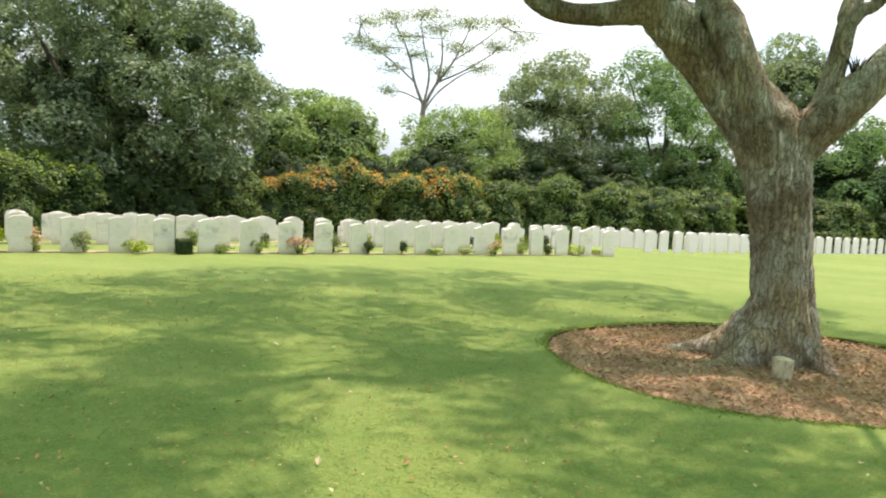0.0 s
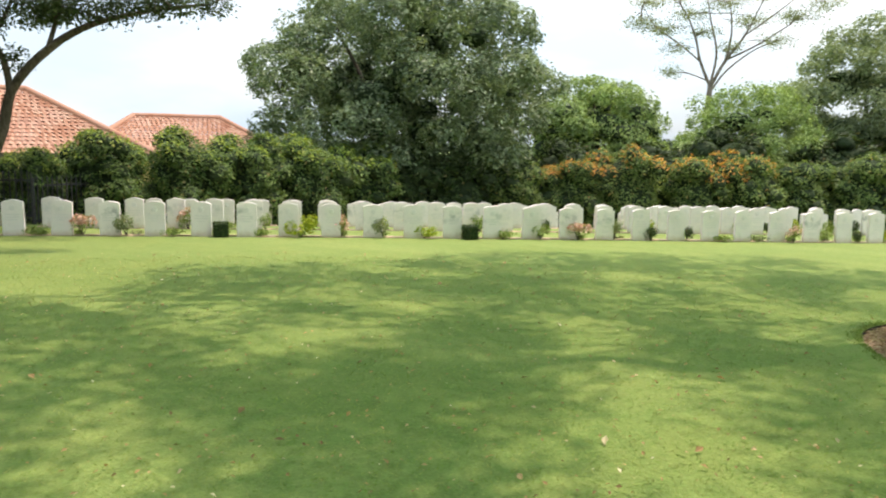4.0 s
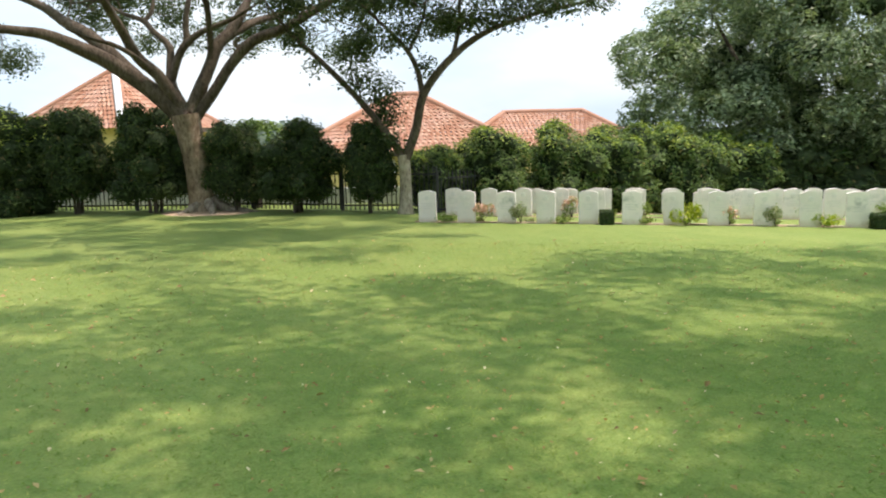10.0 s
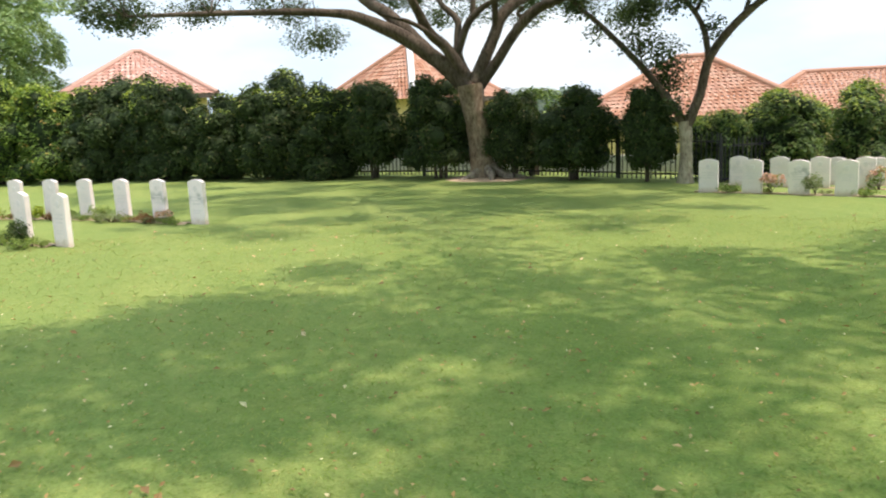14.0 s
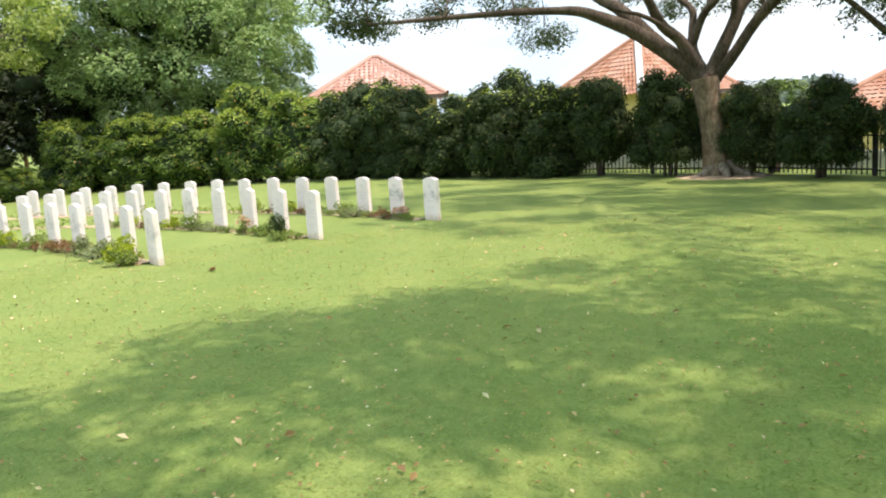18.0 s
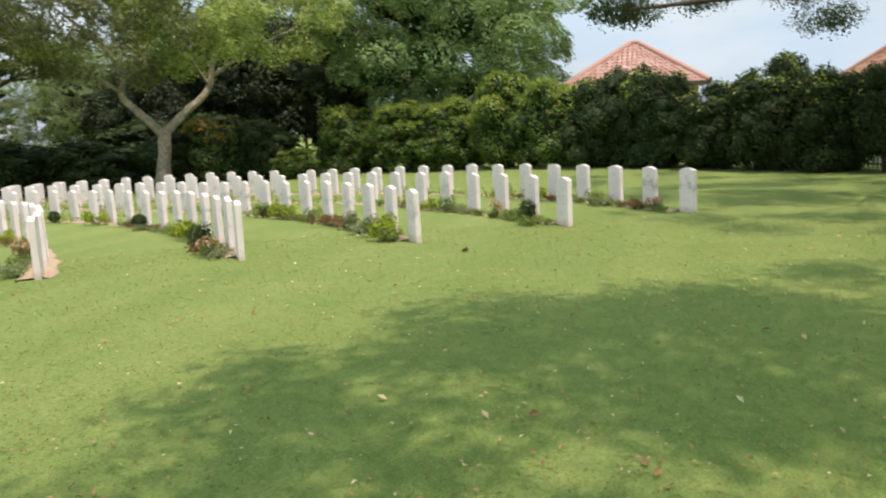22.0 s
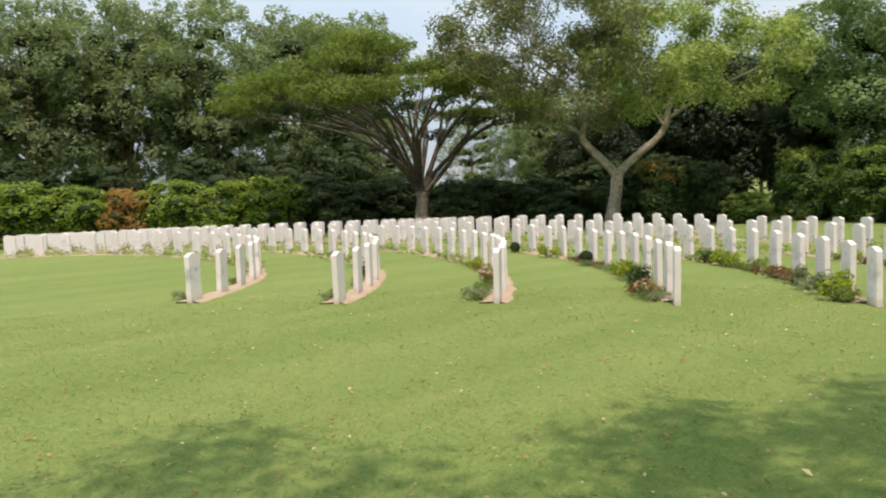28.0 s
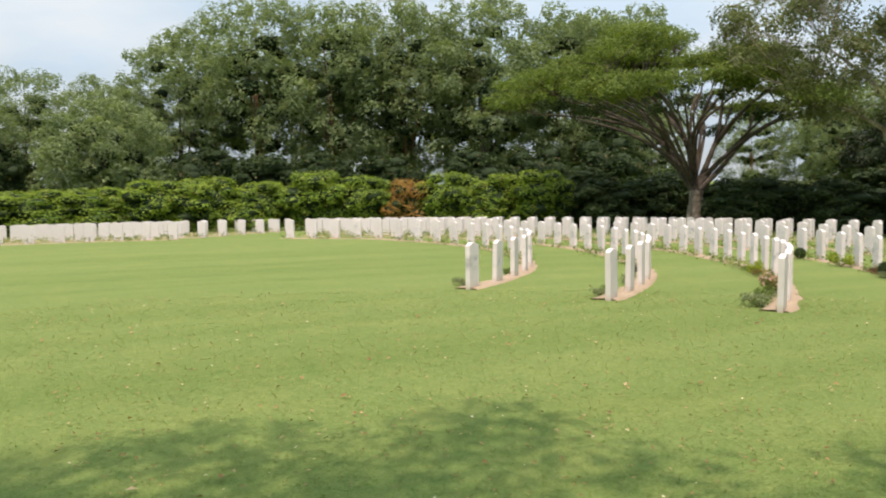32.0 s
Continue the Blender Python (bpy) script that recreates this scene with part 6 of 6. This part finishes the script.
for row in [
            ("fence", -23.8, 6.3, 1.05, 2.88), ("fence", -22.2, 7.9, 1.15, 2.98), ("fence", -20.5, 9.5, 0.88, 2.45), ("fence", -18.85, 10.5, 1.1, 2.5), ("fence", -17.25, 11.65, 0.72, 2.35), ("sunlit", -17, 13.7, 0.8, 1.8), ("sunlit", -16.5, 15.3, 1.15, 2.3), ("sunlit", -15.7, 17.4, 1.25, 2.4),
            ("sunlit", -15.1, 19.2, 1.25, 2.35), ("sunlit", -14.2, 21.1, 1.4, 2.3), ("sunlit", -13.7, 23.3, 1.5, 2.2), ("dark", -12.6, 24.8, 1.4, 2), ("dark", -11.2, 26.2, 1.4, 1.8), ("mid", -9.8, 27.8, 1.3, 1.65), ("tips", -8.1, 29.4, 1.3, 1.8), ("tips", -6.4, 30.3, 1.5, 2.3),
            ("tips", -3.9, 31.8, 1.45, 2.1), ("tips", -2.2, 32.5, 1.35, 2.2), ("mid", -0.4, 33.6, 1.3, 1.8), ("mid", 1.7, 34.5, 1.5, 2.15), ("mid", 4.1, 36.4, 1.6, 1.9), ("mid", 6.6, 38, 1.6, 1.8), ("mid", 9.2, 39.5, 1.7, 1.85), ("mid", 12.4, 40.6, 1.9, 1.7),
            ("mid", 16, 41.9, 1.9, 1.6), ("mid", 19.2, 43, 1.9, 1.6), ("mid", 22.8, 44.2, 2, 1.7), ("dark", 0.6, 38.5, 2.2, 3), ("dark", 4.6, 41, 2.4, 3), ("mid", 9, 44, 2.6, 3.2), ("mid", 13, 45.5, 2.6, 3.2), ("mid", 22, 47.5, 2.8, 3.4),
            ("mid", 31, 48, 3.4, 3.6), ("dark", -12.5, 31, 2.4, 3), ("dark", -6, 36, 2, 2.4), ("dark", -13.4, 35.6, 2.2, 3.4), ("dark", -9.4, 34.6, 1.8, 2.6), ("dark", -3.2, 36.6, 2, 3.2), ("dark", -36.48, -42, 3.12, 2.76), ("dark", -31.92, -44.64, 2.88, 2.76),
            ("dark", -20, 45.5, 3, 3.2), ("dark", -27, 43.5, 3, 3), ("dark", -9, 52, 3.2, 3.2), ("dark", 4, 51.5, 3.2, 3.2), ("dark", -15, 49.5, 3.2, 3.2), ("dark", -4, 54, 3.2, 3.2), ("dark", -22.5, 40, 2.6, 3.2), ("dark", -33, 39.5, 3, 3.4),
            ("dark", 11.4, -64.8, 3.84, 3.48), ("dark", -37.5, -33.5, 3, 2.3), ("dark", -36.0, -36.4, 2.3, 2.1), ("dark", -41.5, -28.5, 3, 3.4), ("dark", -43, -24, 3, 3.4), ("deep", -30.6, -1.4, 1.5, 3.5), ("deep", -28.8, 0.5, 1.45, 3.45), ("deep", -27.4, 2.1, 1.25, 2.75), ("deep", -26.1, 3.7, 1.4, 3.4),
            ("deep", -24.8, 5.2, 1.3, 2.9), ("bright", -37.6, -14.2, 1.7, 3.05), ("bright", -36.5, -11.1, 1.8, 3), ("bright", -35.7, -8.4, 1.75, 2.95), ("bright", -34.2, -5.6, 1.6, 3.85), ("bright", -32.5, -3.3, 1.6, 3.45), ("dark", -39.5, -20, 2, 2.6), ("dark", -37, -18.4, 1.6, 2.7),
            ("tips", -36.4, -20.8, 1.7, 2.9), ("dark", -35.4, -22.8, 1.9, 2.2), ("dark", -34, -26.2, 2.4, 2.15), ("dark", -31.8, -29.6, 2.4, 2.1), ("bright", -35, -15.8, 1.2, 1.1), ("lime", 6, -56.88, 3.12, 1.56), ("lime", 1.68, -56.52, 3.24, 1.62), ("lime", -1.92, -56.4, 2.88, 1.74),
            ("lime", -5.28, -55.08, 2.76, 2.22), ("lime", -8.76, -54.36, 2.64, 2.34), ("lime", -11.76, -52.92, 2.4, 2.04), ("lime", -15.12, -51.72, 2.52, 2.7), ("lime", -18.24, -50.52, 2.16, 2.4), ("rust", -20.88, -48.72, 1.8, 2.28), ("lime", -23.04, -47.16, 2.28, 2.58), ("lime", -25.44, -45, 2.16, 2.4),
            ("lime", -27.84, -43.2, 2.28, 2.64), ("dark", -30.84, -40.56, 2.64, 2.28), ("dark", -33.84, -39.12, 2.28, 2.1), ("dark", -19.2, -62.4, 3.4, 4.8), ("dark", -30.6, -57, 3.4, 4.8), ("dark", -39.6, -51.6, 3.4, 5.6), ("dark", -10.8, -69, 3.4, 5), ("dark", -4.2, -70.2, 3.4, 5.6),
            ("dark", 4.2, -68.4, 3.4, 4.8), ("dark", -24.6, -61.2, 3.4, 4.2), ("dark", -15, -64.2, 3.4, 4.2), ("dark", -35.4, -55.2, 3.4, 4.8)]:
    set_shrub(*row)


# ---- mulch ring with its roots ----
def build_mulch():
    n, m = 72, 14
    a = np.arange(n) / n * 2 * np.pi
    edge = 2.35 * (1 + 0.05 * np.sin(a * 2 + 0.6) + 0.02 * np.sin(a * 5))
    V = [(3.1, 9.05, gz(3.1, 9.05) + 0.05)]
    for k in range(1, m + 1):
        f = k / m
        x, y = 3.1 + np.cos(a) * edge * f, 9.05 + np.sin(a) * edge * f
        z = ground_z(x, y) + (0.05 * (1 - f) + 0.012 + RNG.normal(size=n) * 0.008 if k < m else 0.002)
        V += list(zip(x, y, z))
    Q = []
    for k in range(m - 1):
        for i in range(n):
            j = (i + 1) % n
            Q.append((1 + k * n + i, 1 + (k + 1) * n + i, 1 + (k + 1) * n + j, 1 + k * n + j))
    ob = new("mulch_ring", mesh_from("mulch_ring", V, Q, MAT_MULCH, True))
    tagged(ob, "round bed of reddish brown mulch cut into the lawn under the tree", "mulch bed", "", "structure")
    # raised turf lip round the bed, above its dark cut edge
    k = 5200
    t = RNG.uniform(0, 2 * np.pi, k)
    e = np.interp(t, a, edge, period=2 * np.pi) + np.abs(RNG.normal(size=k)) * 0.06
    x, y = 3.1 + np.cos(t) * e, 9.05 + np.sin(t) * e
    c = np.column_stack([x, y, ground_z(x, y) + 0.05])
    nr = unit(np.column_stack([np.cos(t), np.sin(t), np.full(k, 0.4)]) + RNG.normal(size=(k, 3)) * 0.5)
    tagged(new("turf_edge", leaf_mesh("turf_edge", c, nr, RNG.uniform(0.03, 0.06, k), MAT_BLADE, 0.16)), "ragged turf edge round the mulch bed", "grass", "", "stuff")
    # the lawn stands a little proud of the bed; its cut face has shadow painted in
    cut, top = [], []
    for q in range(n):
        c, sn = math.cos(a[q]), math.sin(a[q])
        for f, up, run in ((0.0, -0.02, cut), (0.012, 0.038, cut), (0.013, 0.039, top), (0.10, 0.046, top), (0.42, -0.004, top)):
            x, y = 3.1 + c * (edge[q] + f), 9.05 + sn * (edge[q] + f)
            run.append((x, y, gz(x, y) + up + (RNG.normal() * 0.006 if f in (0.012, 0.10) else 0)))
    for name, run, w, m_, label in (("turf_cut", cut, 2, MAT_SHADED_SOIL, "dark cut soil face round the mulch bed, shadow painted in"), ("turf_lip", top, 3, MAT_LAWN, "low lip of mown turf round the mulch bed")):
        F = [(i * w + g, ((i + 1) % n) * w + g, ((i + 1) % n) * w + g + 1, i * w + g + 1) for i in range(n) for g in range(w - 1)]
        tagged(new(name, mesh_from(name, run, F, m_, True)), label, "lawn edge", "", "structure")
    # wood chips
    k = 9000
    t = RNG.uniform(0, 2 * np.pi, k)
    r = (np.interp(t, a, edge, period=2 * np.pi) - 0.03) * np.sqrt(RNG.random(k))
    x, y = 3.1 + r * np.cos(t), 9.05 + r * np.sin(t)
    c = np.column_stack([x, y, ground_z(x, y) + 0.035 + 0.05 * (1 - r / 2.3)])
    tagged(new("mulch_chips", leaf_mesh("mulch_chips", c, unit(RNG.normal(size=(k, 3)) * 0.4 + [0, 0, 1]), RNG.uniform(0.03, 0.09, k), MULCH_CHIP, 0.4)), "loose bark chips and dry leaves on the mulch", "mulch", "", "stuff")


build_mulch()
tree0 = bpy.data.objects["spreading_tree"]
fern = thing("fern", tree0.location + Vector(facing(3.10, 9.05)[0]) * 0.43 + Vector((0, 0, 2.98)), "small spiky dark fern growing on a limb of the spreading tree", "fern")
child("root_ball", core_mesh("root_ball", [(0, 0, 0.02, 0.11, 0.11, 0.07), (0.05, 0, 0.04, 0.07, 0.07, 0.06)], MAT_BARK_DARK, 1.0), fern, "matted dark brown roots")
for k in range(26):
    ea, reach, tall = k * 2.39996, RNG.uniform(0.05, 0.17), RNG.uniform(0.12, 0.27)
    dx, dy = math.cos(ea), math.sin(ea)
    child("frond", tube_mesh("frond", [([(dx * 0.03, dy * 0.03, 0.04), (dx * reach * 0.5, dy * reach * 0.5, 0.04 + tall * 0.65), (dx * reach, dy * reach, 0.03 + tall)], [0.007, 0.006, 0.002])], LEAF_NIGHT, 4, 0.0, 0, 2), fern)
uu, vv = facing(3.10, 9.05)
for pts, rad in [([(-0.05, 0.0, 0.75), (-0.30, -0.05, 0.38), (-0.62, -0.05, 0.14), (-1.05, 0.0, 0.03), (-1.6, 0.12, -0.03)], [0.24, 0.26, 0.20, 0.11, 0.04]), ([(-0.1, -0.1, 0.6), (-0.25, -0.30, 0.25), (-0.5, -0.55, 0.06), (-0.95, -0.9, -0.01), (-1.4, -1.2, -0.04)], [0.2, 0.2, 0.13, 0.07, 0.03]),
                 ([(0.15, -0.05, 0.5), (0.33, -0.18, 0.18), (0.55, -0.4, 0.03), (1.0, -0.9, -0.01), (1.6, -1.3, -0.03)], [0.16, 0.16, 0.10, 0.05, 0.03]), ([(-0.6, -0.95, -0.03), (-0.2, -1.15, 0.02), (0.3, -1.35, 0.03), (0.9, -1.5, 0.02), (1.4, -1.75, -0.03)], [0.03, 0.04, 0.045, 0.035, 0.02]),
                 ([(-1.9, -0.75, -0.02), (-1.6, -0.95, 0.02), (-1.2, -1.1, 0.02), (-0.8, -1.3, -0.03)], [0.02, 0.035, 0.03, 0.02])]:
    child("root", tube_mesh("root", [([uu * p[0] + vv * p[1] + np.array([0, 0, p[2]]) for p in pts], rad)], MAT_BARK_NEAR, 12, 0.05, 0, 6), tree0, "exposed surface root")
bm = bmesh.new()
box(bm, (0.13, 0.12, 0.40), (*(uu * 0.04 + vv * -0.88)[:2], 0.11), 0.35, 0.02)
for q in bm.verts:
    if q.co.z > 0.1:
        q.co.x += 0.03 * math.sin(q.co.y * 40)
        q.co.z -= 0.05 * (q.co.x - uu[0] * 0.1)
part("root_stub", bm, MAT_STUB, tree0, "pale cut stub of a root")
ep = uu * 0.98 + vv * 0.0 + np.array([0, 0, 3.22])
k = 46
d = unit(RNG.normal(size=(k, 3)) * [1, 1, 0.5] + [0, 0, 0.55])
child("epiphyte", leaf_mesh("epiphyte", ep + d * 0.12, unit(np.cross(d, RNG.normal(size=(k, 3)))), np.full(k, 0.26), LEAF_GREY, 0.08), tree0, "spiky tuft growing on the limb")

# soil and roots under the umbrella tree
a = np.arange(40) / 40 * 2 * np.pi
V = [(-21.1, 8.85, gz(-21.1, 8.85) + 0.07)] + [(-21.1 + 1.5 * math.cos(t) * (1 + 0.1 * math.sin(3 * t)), 8.85 + 1.2 * math.sin(t), gz(-21.1 + 1.5 * math.cos(t), 8.85 + 1.2 * math.sin(t)) - 0.005) for t in a]
tagged(new("bare_earth", mesh_from("bare_earth", V, [(0, 1 + i, 1 + (i + 1) % 40) for i in range(40)], MAT_SOIL, True)), "patch of bare earth round the umbrella tree's foot", "soil", "", "structure")
tree_a = bpy.data.objects["umbrella_tree"]
uu, vv = facing(-21.1, 8.85)
for pts, rad in [([(0.2, -0.1, 0.35), (0.6, -0.3, 0.12), (1.2, -0.5, 0.03), (1.6, -0.6, -0.05)], [0.2, 0.13, 0.07, 0.03]), ([(-0.15, -0.2, 0.3), (-0.5, -0.4, 0.08), (-1.0, -0.5, -0.04)], [0.16, 0.1, 0.04]), ([(0.1, -0.25, 0.3), (0.2, -0.7, 0.1), (0.1, -1.1, -0.04)], [0.16, 0.1, 0.04])]:
    child("root", tube_mesh("root", [([uu * p[0] + vv * p[1] + np.array([0, 0, p[2]]) for p in pts], rad)], MAT_BARK, 8, 0.08, 0, 4), tree_a, "reddish surface root")


# ---- fence along the boundary ----
def build_fence():
    line = [np.array(p) for p in ((-25.6, 4.9), (-23.0, 7.5), (-20.6, 9.95), (-18.2, 11.35), (-16.0, 12.9), (-15.9, 15.6))]
    bar = bpy.data.meshes.new("picket")
    bm = bmesh.new()
    box(bm, (0.028, 0.02, 1.12), (0, 0, 0.56))
    bmesh.ops.create_cone(bm, cap_ends=True, segments=4, radius1=0.02, radius2=0.0, depth=0.07, matrix=Matrix.Translation((0, 0, 1.155)))
    bm.to_mesh(bar)
    bm.free()
    bar.materials.append(MAT_FENCE)
    for p, q in zip(line, line[1:]):
        d = q - p
        n = np.linalg.norm(d)
        turn = math.degrees(math.atan2(d[1], d[0]))
        m = (p + q) / 2 + np.array([-0.7, 0.7]) * 0.35
        ob = thing("fence", (m[0], m[1], gz(*m)), "black iron picket fence panel behind the shrubs", "fence", "fence panels", "", turn)
        bm = bmesh.new()
        box(bm, (n, 0.035, 0.045), (0, 0.02, 0.16))
        part("rail", bm, MAT_FENCE, ob)
        bm = bmesh.new()
        box(bm, (n, 0.035, 0.045), (0, 0.02, 0.98))
        part("rail", bm, MAT_FENCE, ob)
        for s in (-n / 2, n / 2 - 0.06):
            bm = bmesh.new()
            box(bm, (0.05, 0.05, 1.2), (s + 0.03, 0.02, 0.57), 0, 0.006)
            part("post", bm, MAT_FENCE, ob)
        for k in range(int(n / 0.13)):
            o = child("picket", bar, ob)
            o.location = (-n / 2 + 0.12 + k * 0.13, 0, 0.03)
    # low pale kerb wall and a brown wall of the neighbours behind the fence
    for name, p, q, off, h, mat, label in (("kerb_wall", (-27.5, 3.0), (-15.5, 14.6), 2.4, 0.45, MAT_PALE_WALL, "low pale kerb wall behind the iron fence"),
                                           ("boundary_wall", (-27.5, 3.0), (-23.0, 7.4), 2.9, 1.35, MAT_BROWN_WALL, "brown boundary wall behind the fence and shrubs")):
        p, q = np.array(p), np.array(q)
        d = q - p
        m = (p + q) / 2 + np.array([-0.7, 0.7]) * off
        bm = bmesh.new()
        box(bm, (np.linalg.norm(d), 0.15, h + 1.0), (0, 0, h / 2 - 0.5), 0, 0.01)
        me = bpy.data.meshes.new(name)
        bm.to_mesh(me)
        bm.free()
        me.materials.append(mat)
        ob = new(name, me)
        ob.matrix_basis = pose(m[0], m[1], gz(*((p + q) / 2)), 0, 0, math.degrees(math.atan2(d[1], d[0])))
        tagged(ob, label, "wall", "", "structure")


build_fence()


# ---- houses beyond the hedge ----
def tile_slope(name, a, b, c, d, parent, tile):
    """Courses of pan tiles over the slope with eaves a-b and ridge c-d (c above b); each tile its own island."""
    a, b, c, d = (np.array(p, float) for p in (a, b, c, d))
    rise = np.linalg.norm((c + d) / 2 - (a + b) / 2)
    nrm = unit(np.cross(b - a, (d + c) / 2 - a))
    rows = max(int(rise / 0.31), 2)
    vs, qs = [], []
    for r in range(rows):
        f0, f1 = r / rows, min((r + 1.12) / rows, 1.0)
        l0, r0, l1, r1 = a + (d - a) * f0, b + (c - b) * f0, a + (d - a) * f1, b + (c - b) * f1
        wide = np.linalg.norm(r0 - l0)
        k = max(int(wide / 0.26), 1)
        for i in range(k):
            for s0, s1, h0, h1 in ((i, i + 0.36, 0.02, 0.065), (i + 0.36, i + 0.64, 0.065, 0.065), (i + 0.64, i + 1.0, 0.065, 0.02)):
                u0, u1 = s0 / k, min(s1 / k, 1)
                base = len(vs)
                vs += [l0 + (r0 - l0) * u0 + nrm * (h0 + 0.036), l0 + (r0 - l0) * u1 + nrm * (h1 + 0.036), l1 + (r1 - l1) * u1 + nrm * h1, l1 + (r1 - l1) * u0 + nrm * h0]
                qs.append((base, base + 1, base + 2, base + 3))
    child("roof_slope", mesh_from("roof_slope", vs, qs, tile), parent)


def house(x, y, turn, wide, deep, eave, ridge, ridge_len, floor, label, white_hip=False, windows=(), tile=MAT_TILE):
    ob = thing("house", (x, y, 0), label, "house", "houses beyond the hedge", "", turn)
    w, d, o, rl = wide / 2, deep / 2, 0.5, ridge_len / 2
    bm = bmesh.new()
    box(bm, (wide, deep, eave - floor), (0, 0, (eave + floor) / 2))
    part("wall", bm, MAT_YELLOW, ob, "cream-yellow rendered wall")
    A, B, C, D = (-w - o, -d - o, eave - 0.1), (w + o, -d - o, eave - 0.1), (w + o, d + o, eave - 0.1), (-w - o, d + o, eave - 0.1)
    P, Q = (-rl, 0, ridge), (rl, 0, ridge)
    tile_slope("roof_slope", A, B, Q, P, ob, tile)
    tile_slope("roof_slope", B, C, Q, Q, ob, tile)
    tile_slope("roof_slope", C, D, P, Q, ob, tile)
    tile_slope("roof_slope", D, A, P, P, ob, tile)
    for k, (p, q) in enumerate(((A, P), (B, Q), (C, Q), (D, P), (P, Q))):
        if p == q:
            continue
        p, q = np.array(p), np.array(q)
        wmat = MAT_WHITE if white_hip and k == white_hip - 1 else tile
        child("ridge_cap", tube_mesh("ridge_cap", [([p + [0, 0, 0.06], (p + q) / 2 + [0, 0, 0.07], q + [0, 0, 0.07]], [0.15, 0.15, 0.15] if wmat is tile else [0.17, 0.17, 0.17])], wmat, 8, 0.02, 0, 3), ob,
              "white mortared hip" if wmat is MAT_WHITE else "")
    bm = bmesh.new()
    box(bm, (wide + 2 * o, 0.06, 0.22), (0, -d - o, eave - 0.16))
    part("fascia", bm, MAT_BARK_DARK, ob, "dark eaves board")
    for cx, cz, ww, hh in windows:
        bm = bmesh.new()
        box(bm, (ww, 0.1, hh), (cx, -d - 0.02, cz))
        win = part("window", bm, MAT_WHITE, ob, "white window frame")
        for s in (-1, 1):
            bm = bmesh.new()
            box(bm, (ww * 0.42, 0.04, hh * 0.86), (cx + s * ww * 0.235, -d - 0.065, cz))
            part("pane", bm, MAT_GLASS, win, "dark glass pane")
    return ob


house(-44.8, -0.2, 88, 6.3, 6.3, 3.0, 5.2, 0.4, -3.2, "bungalow with a pyramid roof of faded terracotta tiles behind the hedge", 0, (), MAT_TILE_PALE)
house(-41.0, 13.4, 116.6, 6.2, 6.2, 2.3, 5.15, 0.3, -3.2, "bungalow with a red tiled hip roof behind the umbrella tree", 1)
house(-32.6, 24.8, 52, 10.0, 8.6, 0.95, 3.6, 1.2, -3.2, "cream-yellow bungalow with a red tiled hip roof behind the shrubs", 0, ((-4.3, -0.3, 1.0, 1.6), (-1.2, -0.3, 1.3, 1.6), (2.2, -0.3, 1.3, 1.6)))
house(-32.6, 35.0, 50, 9.6, 7.0, 0.9, 2.75, 4.6, -3.2, "long bungalow with a red tiled roof behind the hedge")


# ---- far wooded hill ----
def build_hill():
    k = 16000
    a = np.radians(RNG.uniform(20, 110, k))
    r = RNG.uniform(240, 300, k)
    x, y = -np.sin(a) * r, np.cos(a) * r
    top = 1.0 + 4.6 * np.exp(-((a - radians(60.6)) / radians(2.2)) ** 2) + 2.5 * np.exp(-((a - radians(67)) / radians(7)) ** 2)
    z = RNG.random(k) ** 0.6 * top
    c = np.column_stack([x, y, z])
    n = unit(np.column_stack([-x, -y, np.full(k, 260.0)]) + RNG.normal(size=(k, 3)) * 120)
    tagged(new("backdrop", leaf_mesh("backdrop", c, n, RNG.uniform(1.6, 3.2, k), MAT_FAR_WOOD, 0.8)), "distant wooded hillside beyond the houses", "hill", "", "structure")


build_hill()
